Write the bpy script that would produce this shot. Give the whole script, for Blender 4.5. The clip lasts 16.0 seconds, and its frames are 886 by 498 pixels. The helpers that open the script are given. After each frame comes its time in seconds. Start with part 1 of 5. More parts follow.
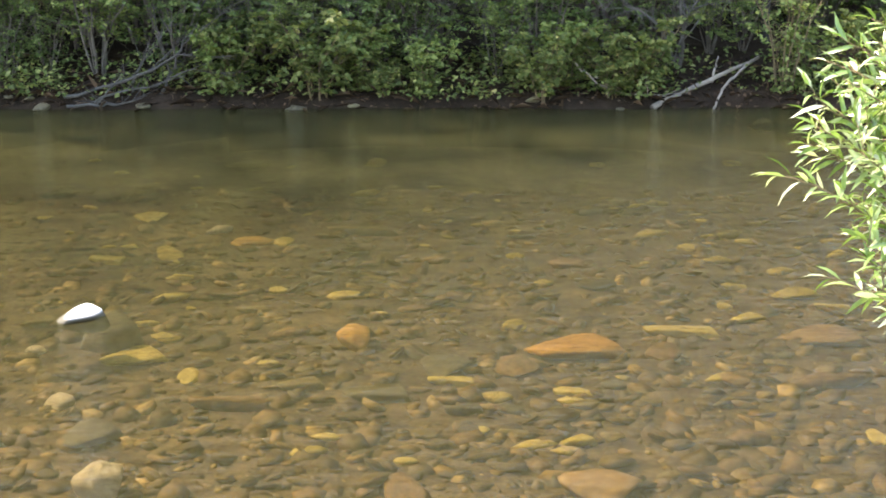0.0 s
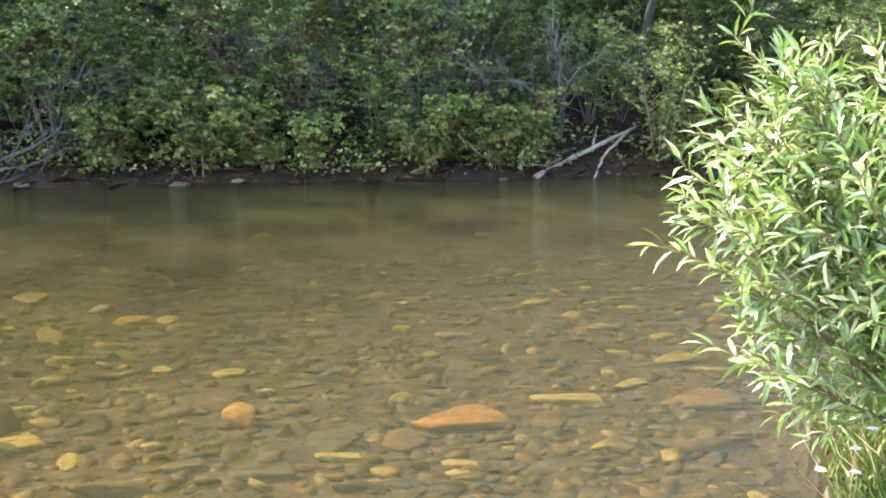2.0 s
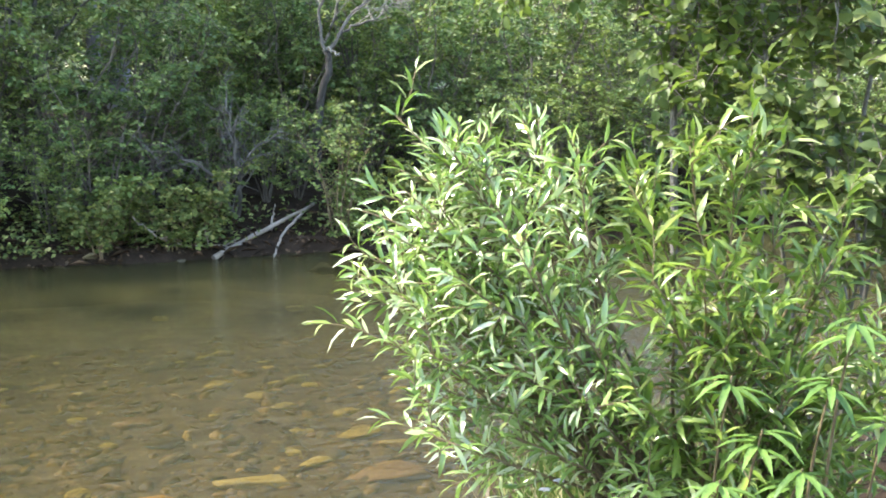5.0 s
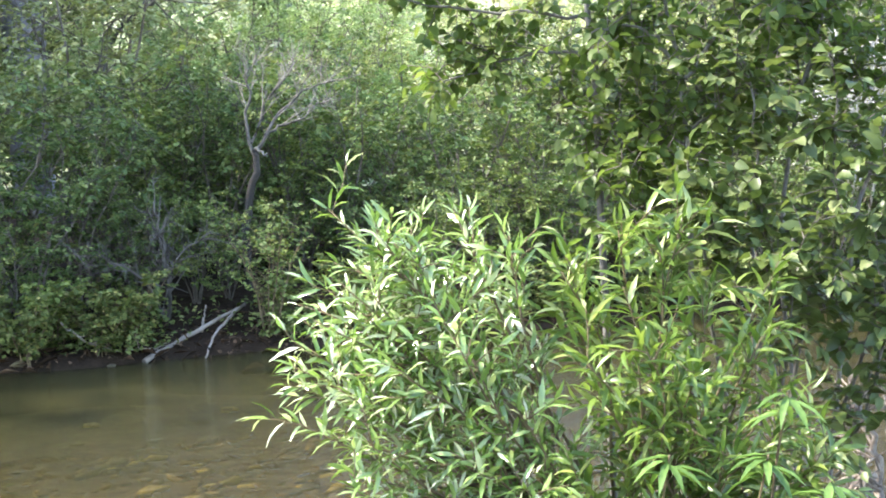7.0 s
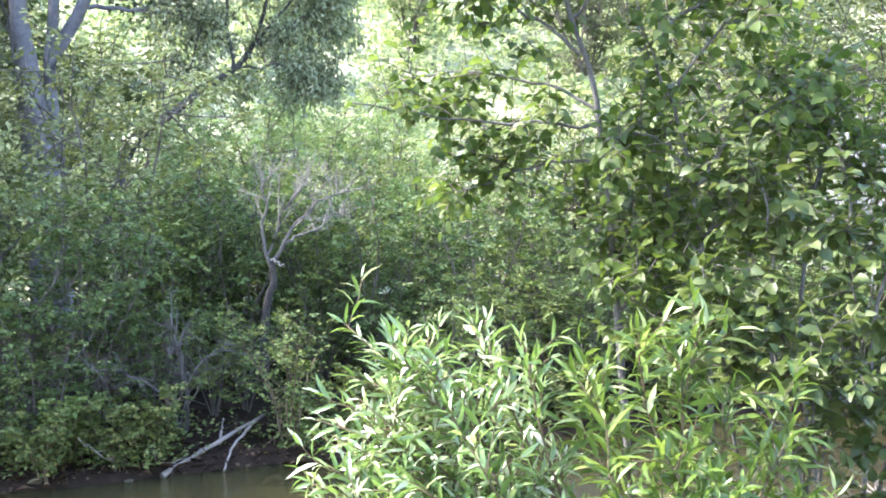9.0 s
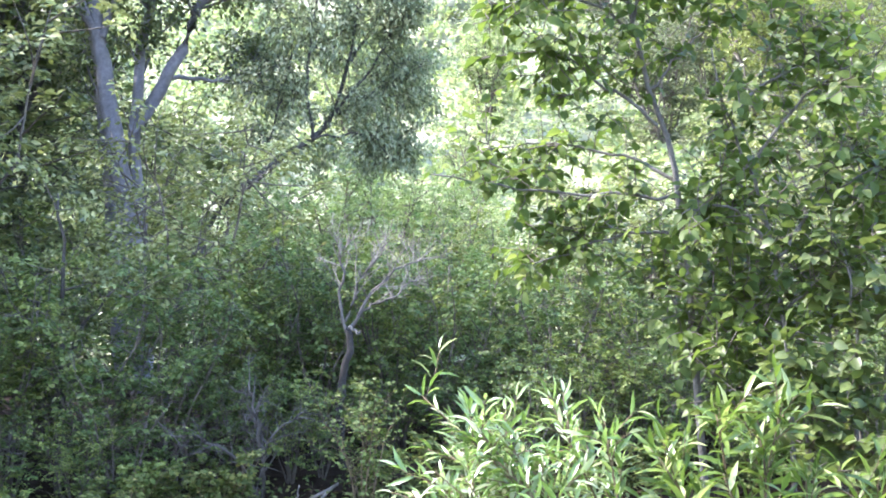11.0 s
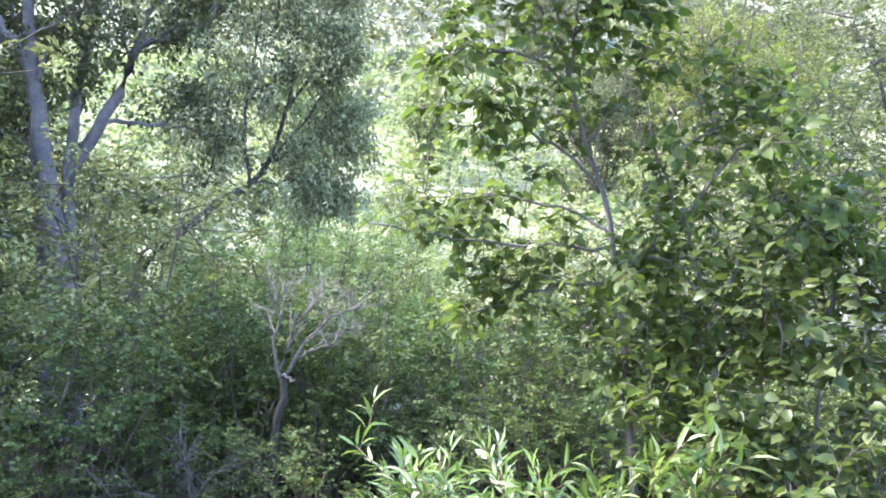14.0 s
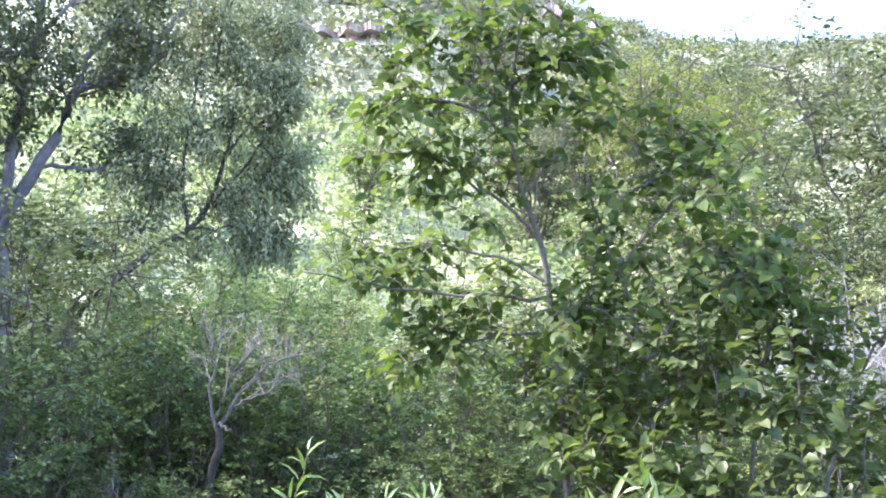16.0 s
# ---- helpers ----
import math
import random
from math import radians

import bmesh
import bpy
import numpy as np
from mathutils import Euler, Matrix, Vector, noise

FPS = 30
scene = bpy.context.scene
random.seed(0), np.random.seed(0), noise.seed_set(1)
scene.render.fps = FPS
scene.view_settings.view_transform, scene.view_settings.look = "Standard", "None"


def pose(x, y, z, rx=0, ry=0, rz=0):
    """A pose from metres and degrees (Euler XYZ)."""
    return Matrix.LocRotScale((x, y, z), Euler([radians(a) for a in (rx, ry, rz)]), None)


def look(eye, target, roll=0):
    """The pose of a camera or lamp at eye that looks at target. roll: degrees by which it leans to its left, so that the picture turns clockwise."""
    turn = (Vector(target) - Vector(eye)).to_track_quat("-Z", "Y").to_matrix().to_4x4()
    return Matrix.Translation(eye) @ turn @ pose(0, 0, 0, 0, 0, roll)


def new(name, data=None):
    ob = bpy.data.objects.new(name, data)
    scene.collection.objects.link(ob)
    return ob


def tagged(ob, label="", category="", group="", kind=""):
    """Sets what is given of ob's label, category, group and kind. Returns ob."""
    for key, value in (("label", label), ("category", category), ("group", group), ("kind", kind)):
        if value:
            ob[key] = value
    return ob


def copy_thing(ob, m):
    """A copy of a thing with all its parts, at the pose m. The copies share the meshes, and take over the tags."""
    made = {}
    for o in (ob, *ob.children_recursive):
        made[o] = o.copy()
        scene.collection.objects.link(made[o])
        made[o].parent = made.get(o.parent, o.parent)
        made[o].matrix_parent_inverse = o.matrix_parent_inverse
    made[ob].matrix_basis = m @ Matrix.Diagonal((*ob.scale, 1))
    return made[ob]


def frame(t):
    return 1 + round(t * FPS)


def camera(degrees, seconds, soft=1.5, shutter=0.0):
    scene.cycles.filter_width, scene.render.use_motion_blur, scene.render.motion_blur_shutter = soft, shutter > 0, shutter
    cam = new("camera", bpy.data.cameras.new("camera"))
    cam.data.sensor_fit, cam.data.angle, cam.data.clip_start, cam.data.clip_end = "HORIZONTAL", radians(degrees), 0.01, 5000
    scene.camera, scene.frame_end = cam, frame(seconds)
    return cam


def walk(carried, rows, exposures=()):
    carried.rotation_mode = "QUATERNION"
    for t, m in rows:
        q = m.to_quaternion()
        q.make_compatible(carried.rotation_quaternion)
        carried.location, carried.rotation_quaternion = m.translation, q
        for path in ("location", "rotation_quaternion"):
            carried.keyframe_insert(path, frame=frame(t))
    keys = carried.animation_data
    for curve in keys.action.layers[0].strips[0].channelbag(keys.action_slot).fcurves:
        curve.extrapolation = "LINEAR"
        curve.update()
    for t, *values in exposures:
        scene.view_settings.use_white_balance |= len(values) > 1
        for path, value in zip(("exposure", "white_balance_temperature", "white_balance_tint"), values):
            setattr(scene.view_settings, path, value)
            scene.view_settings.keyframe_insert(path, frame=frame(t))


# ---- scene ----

cam = camera(37.65, 16.0, soft=1.85)
PATH = [
    (0.0, 0.000, 0.000, 1.750, 73.90, -0.00, -0.00),
    (0.5, 0.008, 0.000, 1.765, 75.05, -0.24, -0.64),
    (1.0, 0.015, -0.001, 1.770, 76.22, -0.18, -2.34),
    (1.5, 0.023, -0.010, 1.770, 76.89, 0.16, -3.47),
    (2.0, 0.031, -0.009, 1.770, 76.96, 0.15, -4.98),
    (2.5, 0.038, -0.014, 1.771, 77.67, -0.10, -8.08),
    (3.0, 0.047, -0.021, 1.774, 78.14, 0.07, -11.10),
    (3.5, 0.050, -0.025, 1.775, 78.23, 0.12, -13.45),
    (4.0, 0.062, -0.014, 1.777, 78.90, 0.10, -15.15),
    (4.5, 0.073, -0.007, 1.780, 79.52, -0.23, -17.17),
    (6.8, 0.051, -0.031, 1.757, 84.26, 1.19, -22.10),
    (7.0, 0.049, -0.033, 1.760, 84.61, 1.23, -22.24),
    (7.5, 0.054, -0.031, 1.767, 85.82, 1.40, -22.84),
    (8.0, 0.054, -0.033, 1.773, 87.26, 1.44, -23.17),
    (8.5, 0.052, -0.037, 1.778, 88.46, 2.01, -22.23),
    (9.0, 0.052, -0.036, 1.782, 89.25, 2.35, -21.55),
    (9.5, 0.050, -0.036, 1.789, 90.25, 2.59, -20.41),
    (10.0, 0.047, -0.035, 1.792, 91.17, 2.34, -19.46),
    (12.3, 0.046, -0.039, 1.807, 92.96, 2.07, -17.65),
    (12.5, 0.040, -0.043, 1.803, 93.04, 1.67, -18.75),
    (13.0, 0.043, -0.037, 1.807, 94.03, 1.41, -19.63),
    (13.5, 0.046, -0.036, 1.806, 94.43, 1.62, -20.09),
    (14.0, 0.047, -0.036, 1.806, 94.32, 1.55, -21.05),
    (14.5, 0.048, -0.035, 1.807, 94.75, 1.54, -22.00),
    (15.0, 0.050, -0.031, 1.810, 95.32, 1.30, -23.10),
    (15.5, 0.052, -0.026, 1.813, 95.73, 1.37, -23.44),
    (16.0, 0.066, -0.024, 1.818, 96.32, 1.48, -23.70),
]
walk(cam, [(t, pose(*p)) for t, *p in PATH], exposures=[(0.0, 2.90, 7550, 12), (2.0, 3.12, 7050, 11), (2.8, 3.15, 6950, 11), (3.5, 3.06, 6900, 10), (4.5, 2.91, 6800, 8), (7.5, 2.86, 6450, 13), (9.0, 3.02, 6100, 19), (12.5, 2.88, 5950, 21), (16.0, 2.64, 5900, 22)])

# ---- light ----
TO_SUN = Vector((-0.62, 0.26, 0.74)).normalized()
world = bpy.data.worlds.new("world")
scene.world = world
world.use_nodes = True
wn = world.node_tree.nodes
sky = wn.new("ShaderNodeTexSky")
sky.sky_type, sky.sun_disc = "NISHITA", False
sky.sun_elevation = math.asin(TO_SUN.z)
sky.sun_rotation = math.atan2(TO_SUN.x, TO_SUN.y) % (2 * math.pi)
world.node_tree.links.new(sky.outputs[0], wn["Background"].inputs[0])
wn["Background"].inputs[1].default_value = 0.15
sun = new("sun", bpy.data.lights.new("sun", "SUN"))
sun.data.energy, sun.data.angle, sun.data.color = 2.6, radians(1.5), (1.0, 0.95, 0.87)
sun.matrix_world = look((0, 0, 30), Vector((0, 0, 30)) - TO_SUN)


# ---- materials ----
def material(name):
    m = bpy.data.materials.new(name)
    m.use_nodes = True
    m.node_tree.nodes.clear()
    return m, m.node_tree.nodes, m.node_tree.links


def ramp(nodes, stops):
    r = nodes.new("ShaderNodeValToRGB")
    el = r.color_ramp.elements
    el[0].position, el[0].color = stops[0][0], (*stops[0][1], 1)
    el[1].position, el[1].color = stops[-1][0], (*stops[-1][1], 1)
    for p, c in stops[1:-1]:
        el.new(p).color = (*c, 1)
    return r


def noise_tex(nodes, scale, detail=4, rough=0.6):
    n = nodes.new("ShaderNodeTexNoise")
    n.inputs["Scale"].default_value, n.inputs["Detail"].default_value, n.inputs["Roughness"].default_value = scale, detail, rough
    return n


def mix(nodes, links, a, b, fac, mode="MIX"):
    n = nodes.new("ShaderNodeMix")
    n.data_type, n.blend_type = "RGBA", mode
    for sock, v in ((n.inputs[0], fac), (n.inputs[6], a), (n.inputs[7], b)):
        if isinstance(v, (int, float)):
            sock.default_value = v
        elif isinstance(v, tuple):
            sock.default_value = (*v, 1)
        else:
            links.new(v, sock)
    return n.outputs[2]


def rocky(name, stops, scale, rough=0.7, bump=0.3, by_object=0.0, fine=8.0, spec=0.5):
    """Soil, stone, bark: two scales of noise in colour, fine relief."""
    m, n, l = material(name)
    geo = n.new("ShaderNodeTexCoord")
    big, small = noise_tex(n, scale), noise_tex(n, scale * fine, 6, 0.7)
    for t in (big, small):
        l.new(geo.outputs["Object"], t.inputs["Vector"])
    r = ramp(n, stops)
    add = n.new("ShaderNodeMath")
    add.operation = "MULTIPLY_ADD"
    l.new(small.outputs[0], add.inputs[0])
    add.inputs[1].default_value = 0.5
    half = n.new("ShaderNodeMath")
    half.operation = "MULTIPLY_ADD"
    l.new(big.outputs[0], half.inputs[0])
    half.inputs[1].default_value, half.inputs[2].default_value = 0.9, -0.2
    l.new(half.outputs[0], add.inputs[2])
    src = add.outputs[0]
    if by_object:
        info = n.new("ShaderNodeObjectInfo")
        geo2 = n.new("ShaderNodeNewGeometry")
        both = n.new("ShaderNodeMath")
        both.operation = "ADD"
        l.new(info.outputs["Random"], both.inputs[0])
        l.new(geo2.outputs["Random Per Island"], both.inputs[1])
        fr = n.new("ShaderNodeMath")
        fr.operation = "FRACT"
        l.new(both.outputs[0], fr.inputs[0])
        sh = n.new("ShaderNodeMath")
        sh.operation = "MULTIPLY_ADD"
        l.new(fr.outputs[0], sh.inputs[0])
        sh.inputs[1].default_value, sh.inputs[2].default_value = by_object, -by_object / 2
        ad = n.new("ShaderNodeMath")
        ad.operation = "ADD"
        l.new(sh.outputs[0], ad.inputs[0])
        l.new(src, ad.inputs[1])
        src = ad.outputs[0]
    l.new(src, r.inputs[0])
    b = n.new("ShaderNodeBump")
    b.inputs["Strength"].default_value, b.inputs["Distance"].default_value = bump, 0.02
    l.new(small.outputs[0], b.inputs["Height"])
    p = n.new("ShaderNodeBsdfPrincipled")
    p.inputs["Roughness"].default_value, p.inputs["Specular IOR Level"].default_value = rough, spec
    l.new(r.outputs[0], p.inputs["Base Color"])
    l.new(b.outputs[0], p.inputs["Normal"])
    o = n.new("ShaderNodeOutputMaterial")
    l.new(p.outputs[0], o.inputs[0])
    return m


def leafy(name, stops, rough=0.45, through_light=0.35, spec=0.4, cool=1.2):
    """Leaves: colour varies leaf by leaf and along the blade; some light comes through."""
    m, n, l = material(name)
    geo = n.new("ShaderNodeNewGeometry")
    info = n.new("ShaderNodeObjectInfo")
    both = n.new("ShaderNodeMath")
    both.operation = "ADD"
    l.new(info.outputs["Random"], both.inputs[0])
    l.new(geo.outputs["Random Per Island"], both.inputs[1])
    fr = n.new("ShaderNodeMath")
    fr.operation = "FRACT"
    l.new(both.outputs[0], fr.inputs[0])
    r = ramp(n, [(p, (c[0] * 1.1, c[1], c[2] * cool)) for p, c in stops])
    l.new(fr.outputs[0], r.inputs[0])
    co = n.new("ShaderNodeTexCoord")
    blot = noise_tex(n, 9.0, 4)
    l.new(co.outputs["Object"], blot.inputs["Vector"])
    dark = ramp(n, [(0.3, (0.62, 0.66, 0.6)), (0.7, (1.15, 1.12, 1.0))])
    l.new(blot.outputs[0], dark.inputs[0])
    col = mix(n, l, r.outputs[0], dark.outputs[0], 1.0, "MULTIPLY")
    p = n.new("ShaderNodeBsdfPrincipled")
    p.inputs["Roughness"].default_value, p.inputs["Specular IOR Level"].default_value = rough, spec
    l.new(col, p.inputs["Base Color"])
    t = n.new("ShaderNodeBsdfTranslucent")
    l.new(mix(n, l, col, (0.95, 1.0, 0.66), 1.0, "MULTIPLY"), t.inputs[0])
    ms = n.new("ShaderNodeMixShader")
    ms.inputs[0].default_value = through_light
    l.new(p.outputs[0], ms.inputs[1])
    l.new(t.outputs[0], ms.inputs[2])
    o = n.new("ShaderNodeOutputMaterial")
    l.new(ms.outputs[0], o.inputs[0])
    return m


def water_material():
    m, n, l = material("river_water")
    co = n.new("ShaderNodeTexCoord")
    mp = n.new("ShaderNodeMapping")
    mp.inputs["Scale"].default_value = (1.0, 2.4, 1.0)
    l.new(co.outputs["Object"], mp.inputs["Vector"])
    a, b = noise_tex(n, 5.5, 3, 0.55), noise_tex(n, 17.0, 4, 0.65)
    for t in (a, b):
        l.new(mp.outputs[0], t.inputs["Vector"])
    ad = n.new("ShaderNodeMath")
    ad.operation = "MULTIPLY_ADD"
    l.new(b.outputs[0], ad.inputs[0])
    ad.inputs[1].default_value = 0.4
    l.new(a.outputs[0], ad.inputs[2])
    bump = n.new("ShaderNodeBump")
    bump.inputs["Strength"].default_value, bump.inputs["Distance"].default_value = 0.38, 0.05
    l.new(ad.outputs[0], bump.inputs["Height"])
    tr = n.new("ShaderNodeBsdfTransparent")
    tr.inputs[0].default_value = (0.84, 0.735, 0.535, 1)
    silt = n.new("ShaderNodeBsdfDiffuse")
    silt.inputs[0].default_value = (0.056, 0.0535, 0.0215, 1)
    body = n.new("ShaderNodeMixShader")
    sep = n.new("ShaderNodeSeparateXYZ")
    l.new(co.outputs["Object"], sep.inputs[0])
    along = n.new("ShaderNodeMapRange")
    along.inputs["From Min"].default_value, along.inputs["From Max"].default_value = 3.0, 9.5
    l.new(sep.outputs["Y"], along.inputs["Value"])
    # Share of murk along y, stepped also to set each stretch's brightness
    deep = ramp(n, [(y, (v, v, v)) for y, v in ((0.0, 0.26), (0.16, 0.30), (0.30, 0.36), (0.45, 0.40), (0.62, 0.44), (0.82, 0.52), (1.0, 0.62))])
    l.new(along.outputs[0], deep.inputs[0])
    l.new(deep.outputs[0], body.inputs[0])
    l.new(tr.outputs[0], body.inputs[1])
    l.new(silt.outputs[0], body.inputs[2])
    gl = n.new("ShaderNodeBsdfGlossy")
    gl.inputs["Roughness"].default_value = 0.06
    l.new(bump.outputs[0], gl.inputs["Normal"])
    fr = n.new("ShaderNodeFresnel")
    fr.inputs["IOR"].default_value = 1.33
    l.new(bump.outputs[0], fr.inputs["Normal"])
    ms = n.new("ShaderNodeMixShader")
    l.new(fr.outputs[0], ms.inputs[0])
    l.new(body.outputs[0], ms.inputs[1])
    l.new(gl.outputs[0], ms.inputs[2])
    o = n.new("ShaderNodeOutputMaterial")
    l.new(ms.outputs[0], o.inputs[0])
    return m


M_BED = rocky("silty_gravel", [(0.28, (0.030, 0.022, 0.012)), (0.5, (0.098, 0.076, 0.042)), (0.74, (0.20, 0.162, 0.098))], 5.0, 0.8, 1.0)
M_SOIL = rocky("bank_soil", [(0.2, (0.014, 0.009, 0.006)), (0.5, (0.030, 0.020, 0.013)), (0.8, (0.062, 0.043, 0.029))], 5.0, 0.9, 0.8, spec=0.1)
M_MEADOW = rocky("meadow_ground", [(0.2, (0.17, 0.20, 0.10)), (0.5, (0.27, 0.285, 0.16)), (0.8, (0.42, 0.40, 0.27))], 0.5, 0.9, 0.4)
# Slope colours lightened: the haze of distance is painted in
M_HILL = rocky("hazed_dry_hillside", [(0.2, (0.16, 0.19, 0.10)), (0.5, (0.25, 0.265, 0.165)), (0.8, (0.37, 0.36, 0.26))], 0.12, 0.9, 0.4)
M_CLIFF = rocky("red_sandstone", [(0.2, (0.18, 0.135, 0.115)), (0.5, (0.33, 0.26, 0.225)), (0.8, (0.48, 0.41, 0.365))], 0.25, 0.9, 0.8)
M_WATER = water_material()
M_STONE = {
    "brown": rocky("brown_river_stone", [(0.15, (0.034, 0.029, 0.014)), (0.5, (0.092, 0.076, 0.038)), (0.85, (0.20, 0.17, 0.085))], 6.0, 0.6, 0.4, 0.6),
    "yellow": rocky("algae_yellow_stone", [(0.2, (0.17, 0.14, 0.04)), (0.5, (0.36, 0.305, 0.09)), (0.8, (0.52, 0.46, 0.19))], 6.0, 0.6, 0.3, 0.3),
    "orange": rocky("orange_sandstone", [(0.2, (0.24, 0.13, 0.035)), (0.5, (0.42, 0.245, 0.068)), (0.8, (0.56, 0.36, 0.13))], 5.0, 0.7, 0.3, 0.2),
    "tan": rocky("tan_stone", [(0.2, (0.09, 0.06, 0.03)), (0.5, (0.20, 0.135, 0.07)), (0.8, (0.30, 0.22, 0.13))], 6.0, 0.7, 0.4, 0.4),
    "grey": rocky("grey_green_stone", [(0.2, (0.05, 0.05, 0.032)), (0.5, (0.09, 0.088, 0.055)), (0.8, (0.16, 0.15, 0.10))], 6.0, 0.6, 0.4, 0.4),
    "pale": rocky("pale_limestone", [(0.2, (0.50, 0.45, 0.33)), (0.5, (0.74, 0.70, 0.58)), (0.8, (0.88, 0.86, 0.78))], 8.0, 0.8, 0.8, 0.1),
    "white": rocky("dry_white_rock", [(0.2, (0.50, 0.50, 0.52)), (0.5, (0.72, 0.72, 0.74)), (0.8, (0.85, 0.85, 0.86))], 7.0, 0.6, 0.4, 0.1),
}


def wet_and_shaded(m):
    """The dry top stays pale; wet stone and shade under water are painted dark."""
    n, l = m.node_tree.nodes, m.node_tree.links
    p = next(x for x in n if x.type == "BSDF_PRINCIPLED")
    dry = p.inputs["Base Color"].links[0].from_socket
    geo = n.new("ShaderNodeNewGeometry")
    sep = n.new("ShaderNodeSeparateXYZ")
    l.new(geo.outputs["Position"], sep.inputs[0])
    edge = n.new("ShaderNodeMapRange")
    edge.inputs["From Min"].default_value, edge.inputs["From Max"].default_value = 0.012, 0.028
    l.new(sep.outputs["Z"], edge.inputs["Value"])
    l.new(mix(n, l, (0.055, 0.046, 0.028), dry, edge.outputs[0]), p.inputs["Base Color"])


wet_and_shaded(M_STONE["white"])


def pebble_material():
    """Every pebble its own tint: olive, grey, tan, yellowish or dark."""
    m, n, l = material("mixed_pebbles")
    geo, co = n.new("ShaderNodeNewGeometry"), n.new("ShaderNodeTexCoord")
    r = ramp(n, [(0.0, (0.046, 0.036, 0.020)), (0.18, (0.109, 0.085, 0.045)), (0.34, (0.074, 0.063, 0.040)), (0.5, (0.153, 0.108, 0.05)), (0.64, (0.071, 0.053, 0.024)),
                 (0.78, (0.180, 0.132, 0.058)), (0.88, (0.093, 0.072, 0.048)), (0.95, (0.223, 0.175, 0.08)), (1.0, (0.316, 0.255, 0.15))])
    l.new(geo.outputs["Random Per Island"], r.inputs[0])
    t = noise_tex(n, 28.0, 5, 0.65)
    l.new(co.outputs["Object"], t.inputs["Vector"])
    shade = ramp(n, [(0.3, (0.55, 0.55, 0.5)), (0.7, (1.35, 1.3, 1.2))])
    l.new(t.outputs[0], shade.inputs[0])
    b = n.new("ShaderNodeBump")
    b.inputs["Strength"].default_value, b.inputs["Distance"].default_value = 0.5, 0.01
    l.new(t.outputs[0], b.inputs["Height"])
    p = n.new("ShaderNodeBsdfPrincipled")
    p.inputs["Roughness"].default_value = 0.7
    l.new(mix(n, l, r.outputs[0], shade.outputs[0], 1.0, "MULTIPLY"), p.inputs["Base Color"])
    l.new(b.outputs[0], p.inputs["Normal"])
    l.new(p.outputs[0], n.new("ShaderNodeOutputMaterial").inputs[0])
    return m


M_PEBBLE = pebble_material()
M_BARK = rocky("grey_brown_bark", [(0.2, (0.05, 0.04, 0.03)), (0.5, (0.12, 0.10, 0.08)), (0.8, (0.20, 0.18, 0.15))], 8.0, 0.9, 0.8)
M_GREY = rocky("smooth_grey_bark", [(0.2, (0.055, 0.050, 0.042)), (0.5, (0.125, 0.115, 0.098)), (0.8, (0.22, 0.205, 0.18))], 9.0, 0.85, 0.5)
M_PALE = rocky("pale_smooth_bark", [(0.2, (0.09, 0.084, 0.088)), (0.5, (0.19, 0.18, 0.19)), (0.8, (0.31, 0.295, 0.31))], 2.2, 0.9, 0.9)
M_DEAD = rocky("bleached_dead_wood", [(0.2, (0.13, 0.105, 0.082)), (0.5, (0.26, 0.215, 0.175)), (0.8, (0.38, 0.33, 0.28))], 6.0, 0.85, 0.6)
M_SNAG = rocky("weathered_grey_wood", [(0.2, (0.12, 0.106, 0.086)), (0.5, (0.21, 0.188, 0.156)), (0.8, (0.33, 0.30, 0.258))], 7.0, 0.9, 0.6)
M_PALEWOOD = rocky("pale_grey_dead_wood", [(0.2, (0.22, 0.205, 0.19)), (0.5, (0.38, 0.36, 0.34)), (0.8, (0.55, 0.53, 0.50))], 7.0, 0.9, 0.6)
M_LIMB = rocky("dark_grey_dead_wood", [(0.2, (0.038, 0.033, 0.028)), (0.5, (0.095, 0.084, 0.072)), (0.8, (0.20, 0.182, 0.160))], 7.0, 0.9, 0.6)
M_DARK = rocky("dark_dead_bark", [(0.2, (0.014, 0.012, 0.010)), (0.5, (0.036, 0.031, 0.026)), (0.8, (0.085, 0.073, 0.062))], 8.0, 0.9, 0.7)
M_SLIM = rocky("dark_grey_bark", [(0.2, (0.03, 0.026, 0.022)), (0.5, (0.065, 0.058, 0.050)), (0.8, (0.13, 0.12, 0.105))], 8.0, 0.9, 0.7)
M_TWIG = rocky("reddish_twig_bark", [(0.2, (0.06, 0.045, 0.025)), (0.5, (0.14, 0.10, 0.05)), (0.8, (0.22, 0.17, 0.08))], 10.0, 0.8, 0.5)
# Palest stops: silvery undersides, plus leaf highlights painted into the colour
L_WILLOW = leafy("willow_leaf", [(0.0, (0.13, 0.235, 0.058)), (0.4, (0.21, 0.345, 0.105)), (0.70, (0.32, 0.46, 0.19)), (0.86, (0.47, 0.58, 0.36)), (1.0, (0.66, 0.73, 0.58))], 0.26, 0.36, 1.0, 1.0)
L_DEEP = leafy("deep_green_willow_leaf", [(0.0, (0.088, 0.165, 0.034)), (0.5, (0.152, 0.25, 0.057)), (0.88, (0.228, 0.33, 0.09)), (1.0, (0.45, 0.53, 0.28))], 0.30, 0.42, 0.7, 0.9)
L_SHOOT = leafy("young_willow_leaf", [(0.0, (0.07, 0.15, 0.03)), (1.0, (0.17, 0.30, 0.07))], 0.4, 0.4, 0.4)
L_ALDER = leafy("alder_leaf", [(0.0, (0.076, 0.130, 0.034)), (0.5, (0.113, 0.180, 0.050)), (0.85, (0.153, 0.225, 0.068)), (1.0, (0.233, 0.288, 0.120))], 0.45, 0.54, 0.35, 0.95)
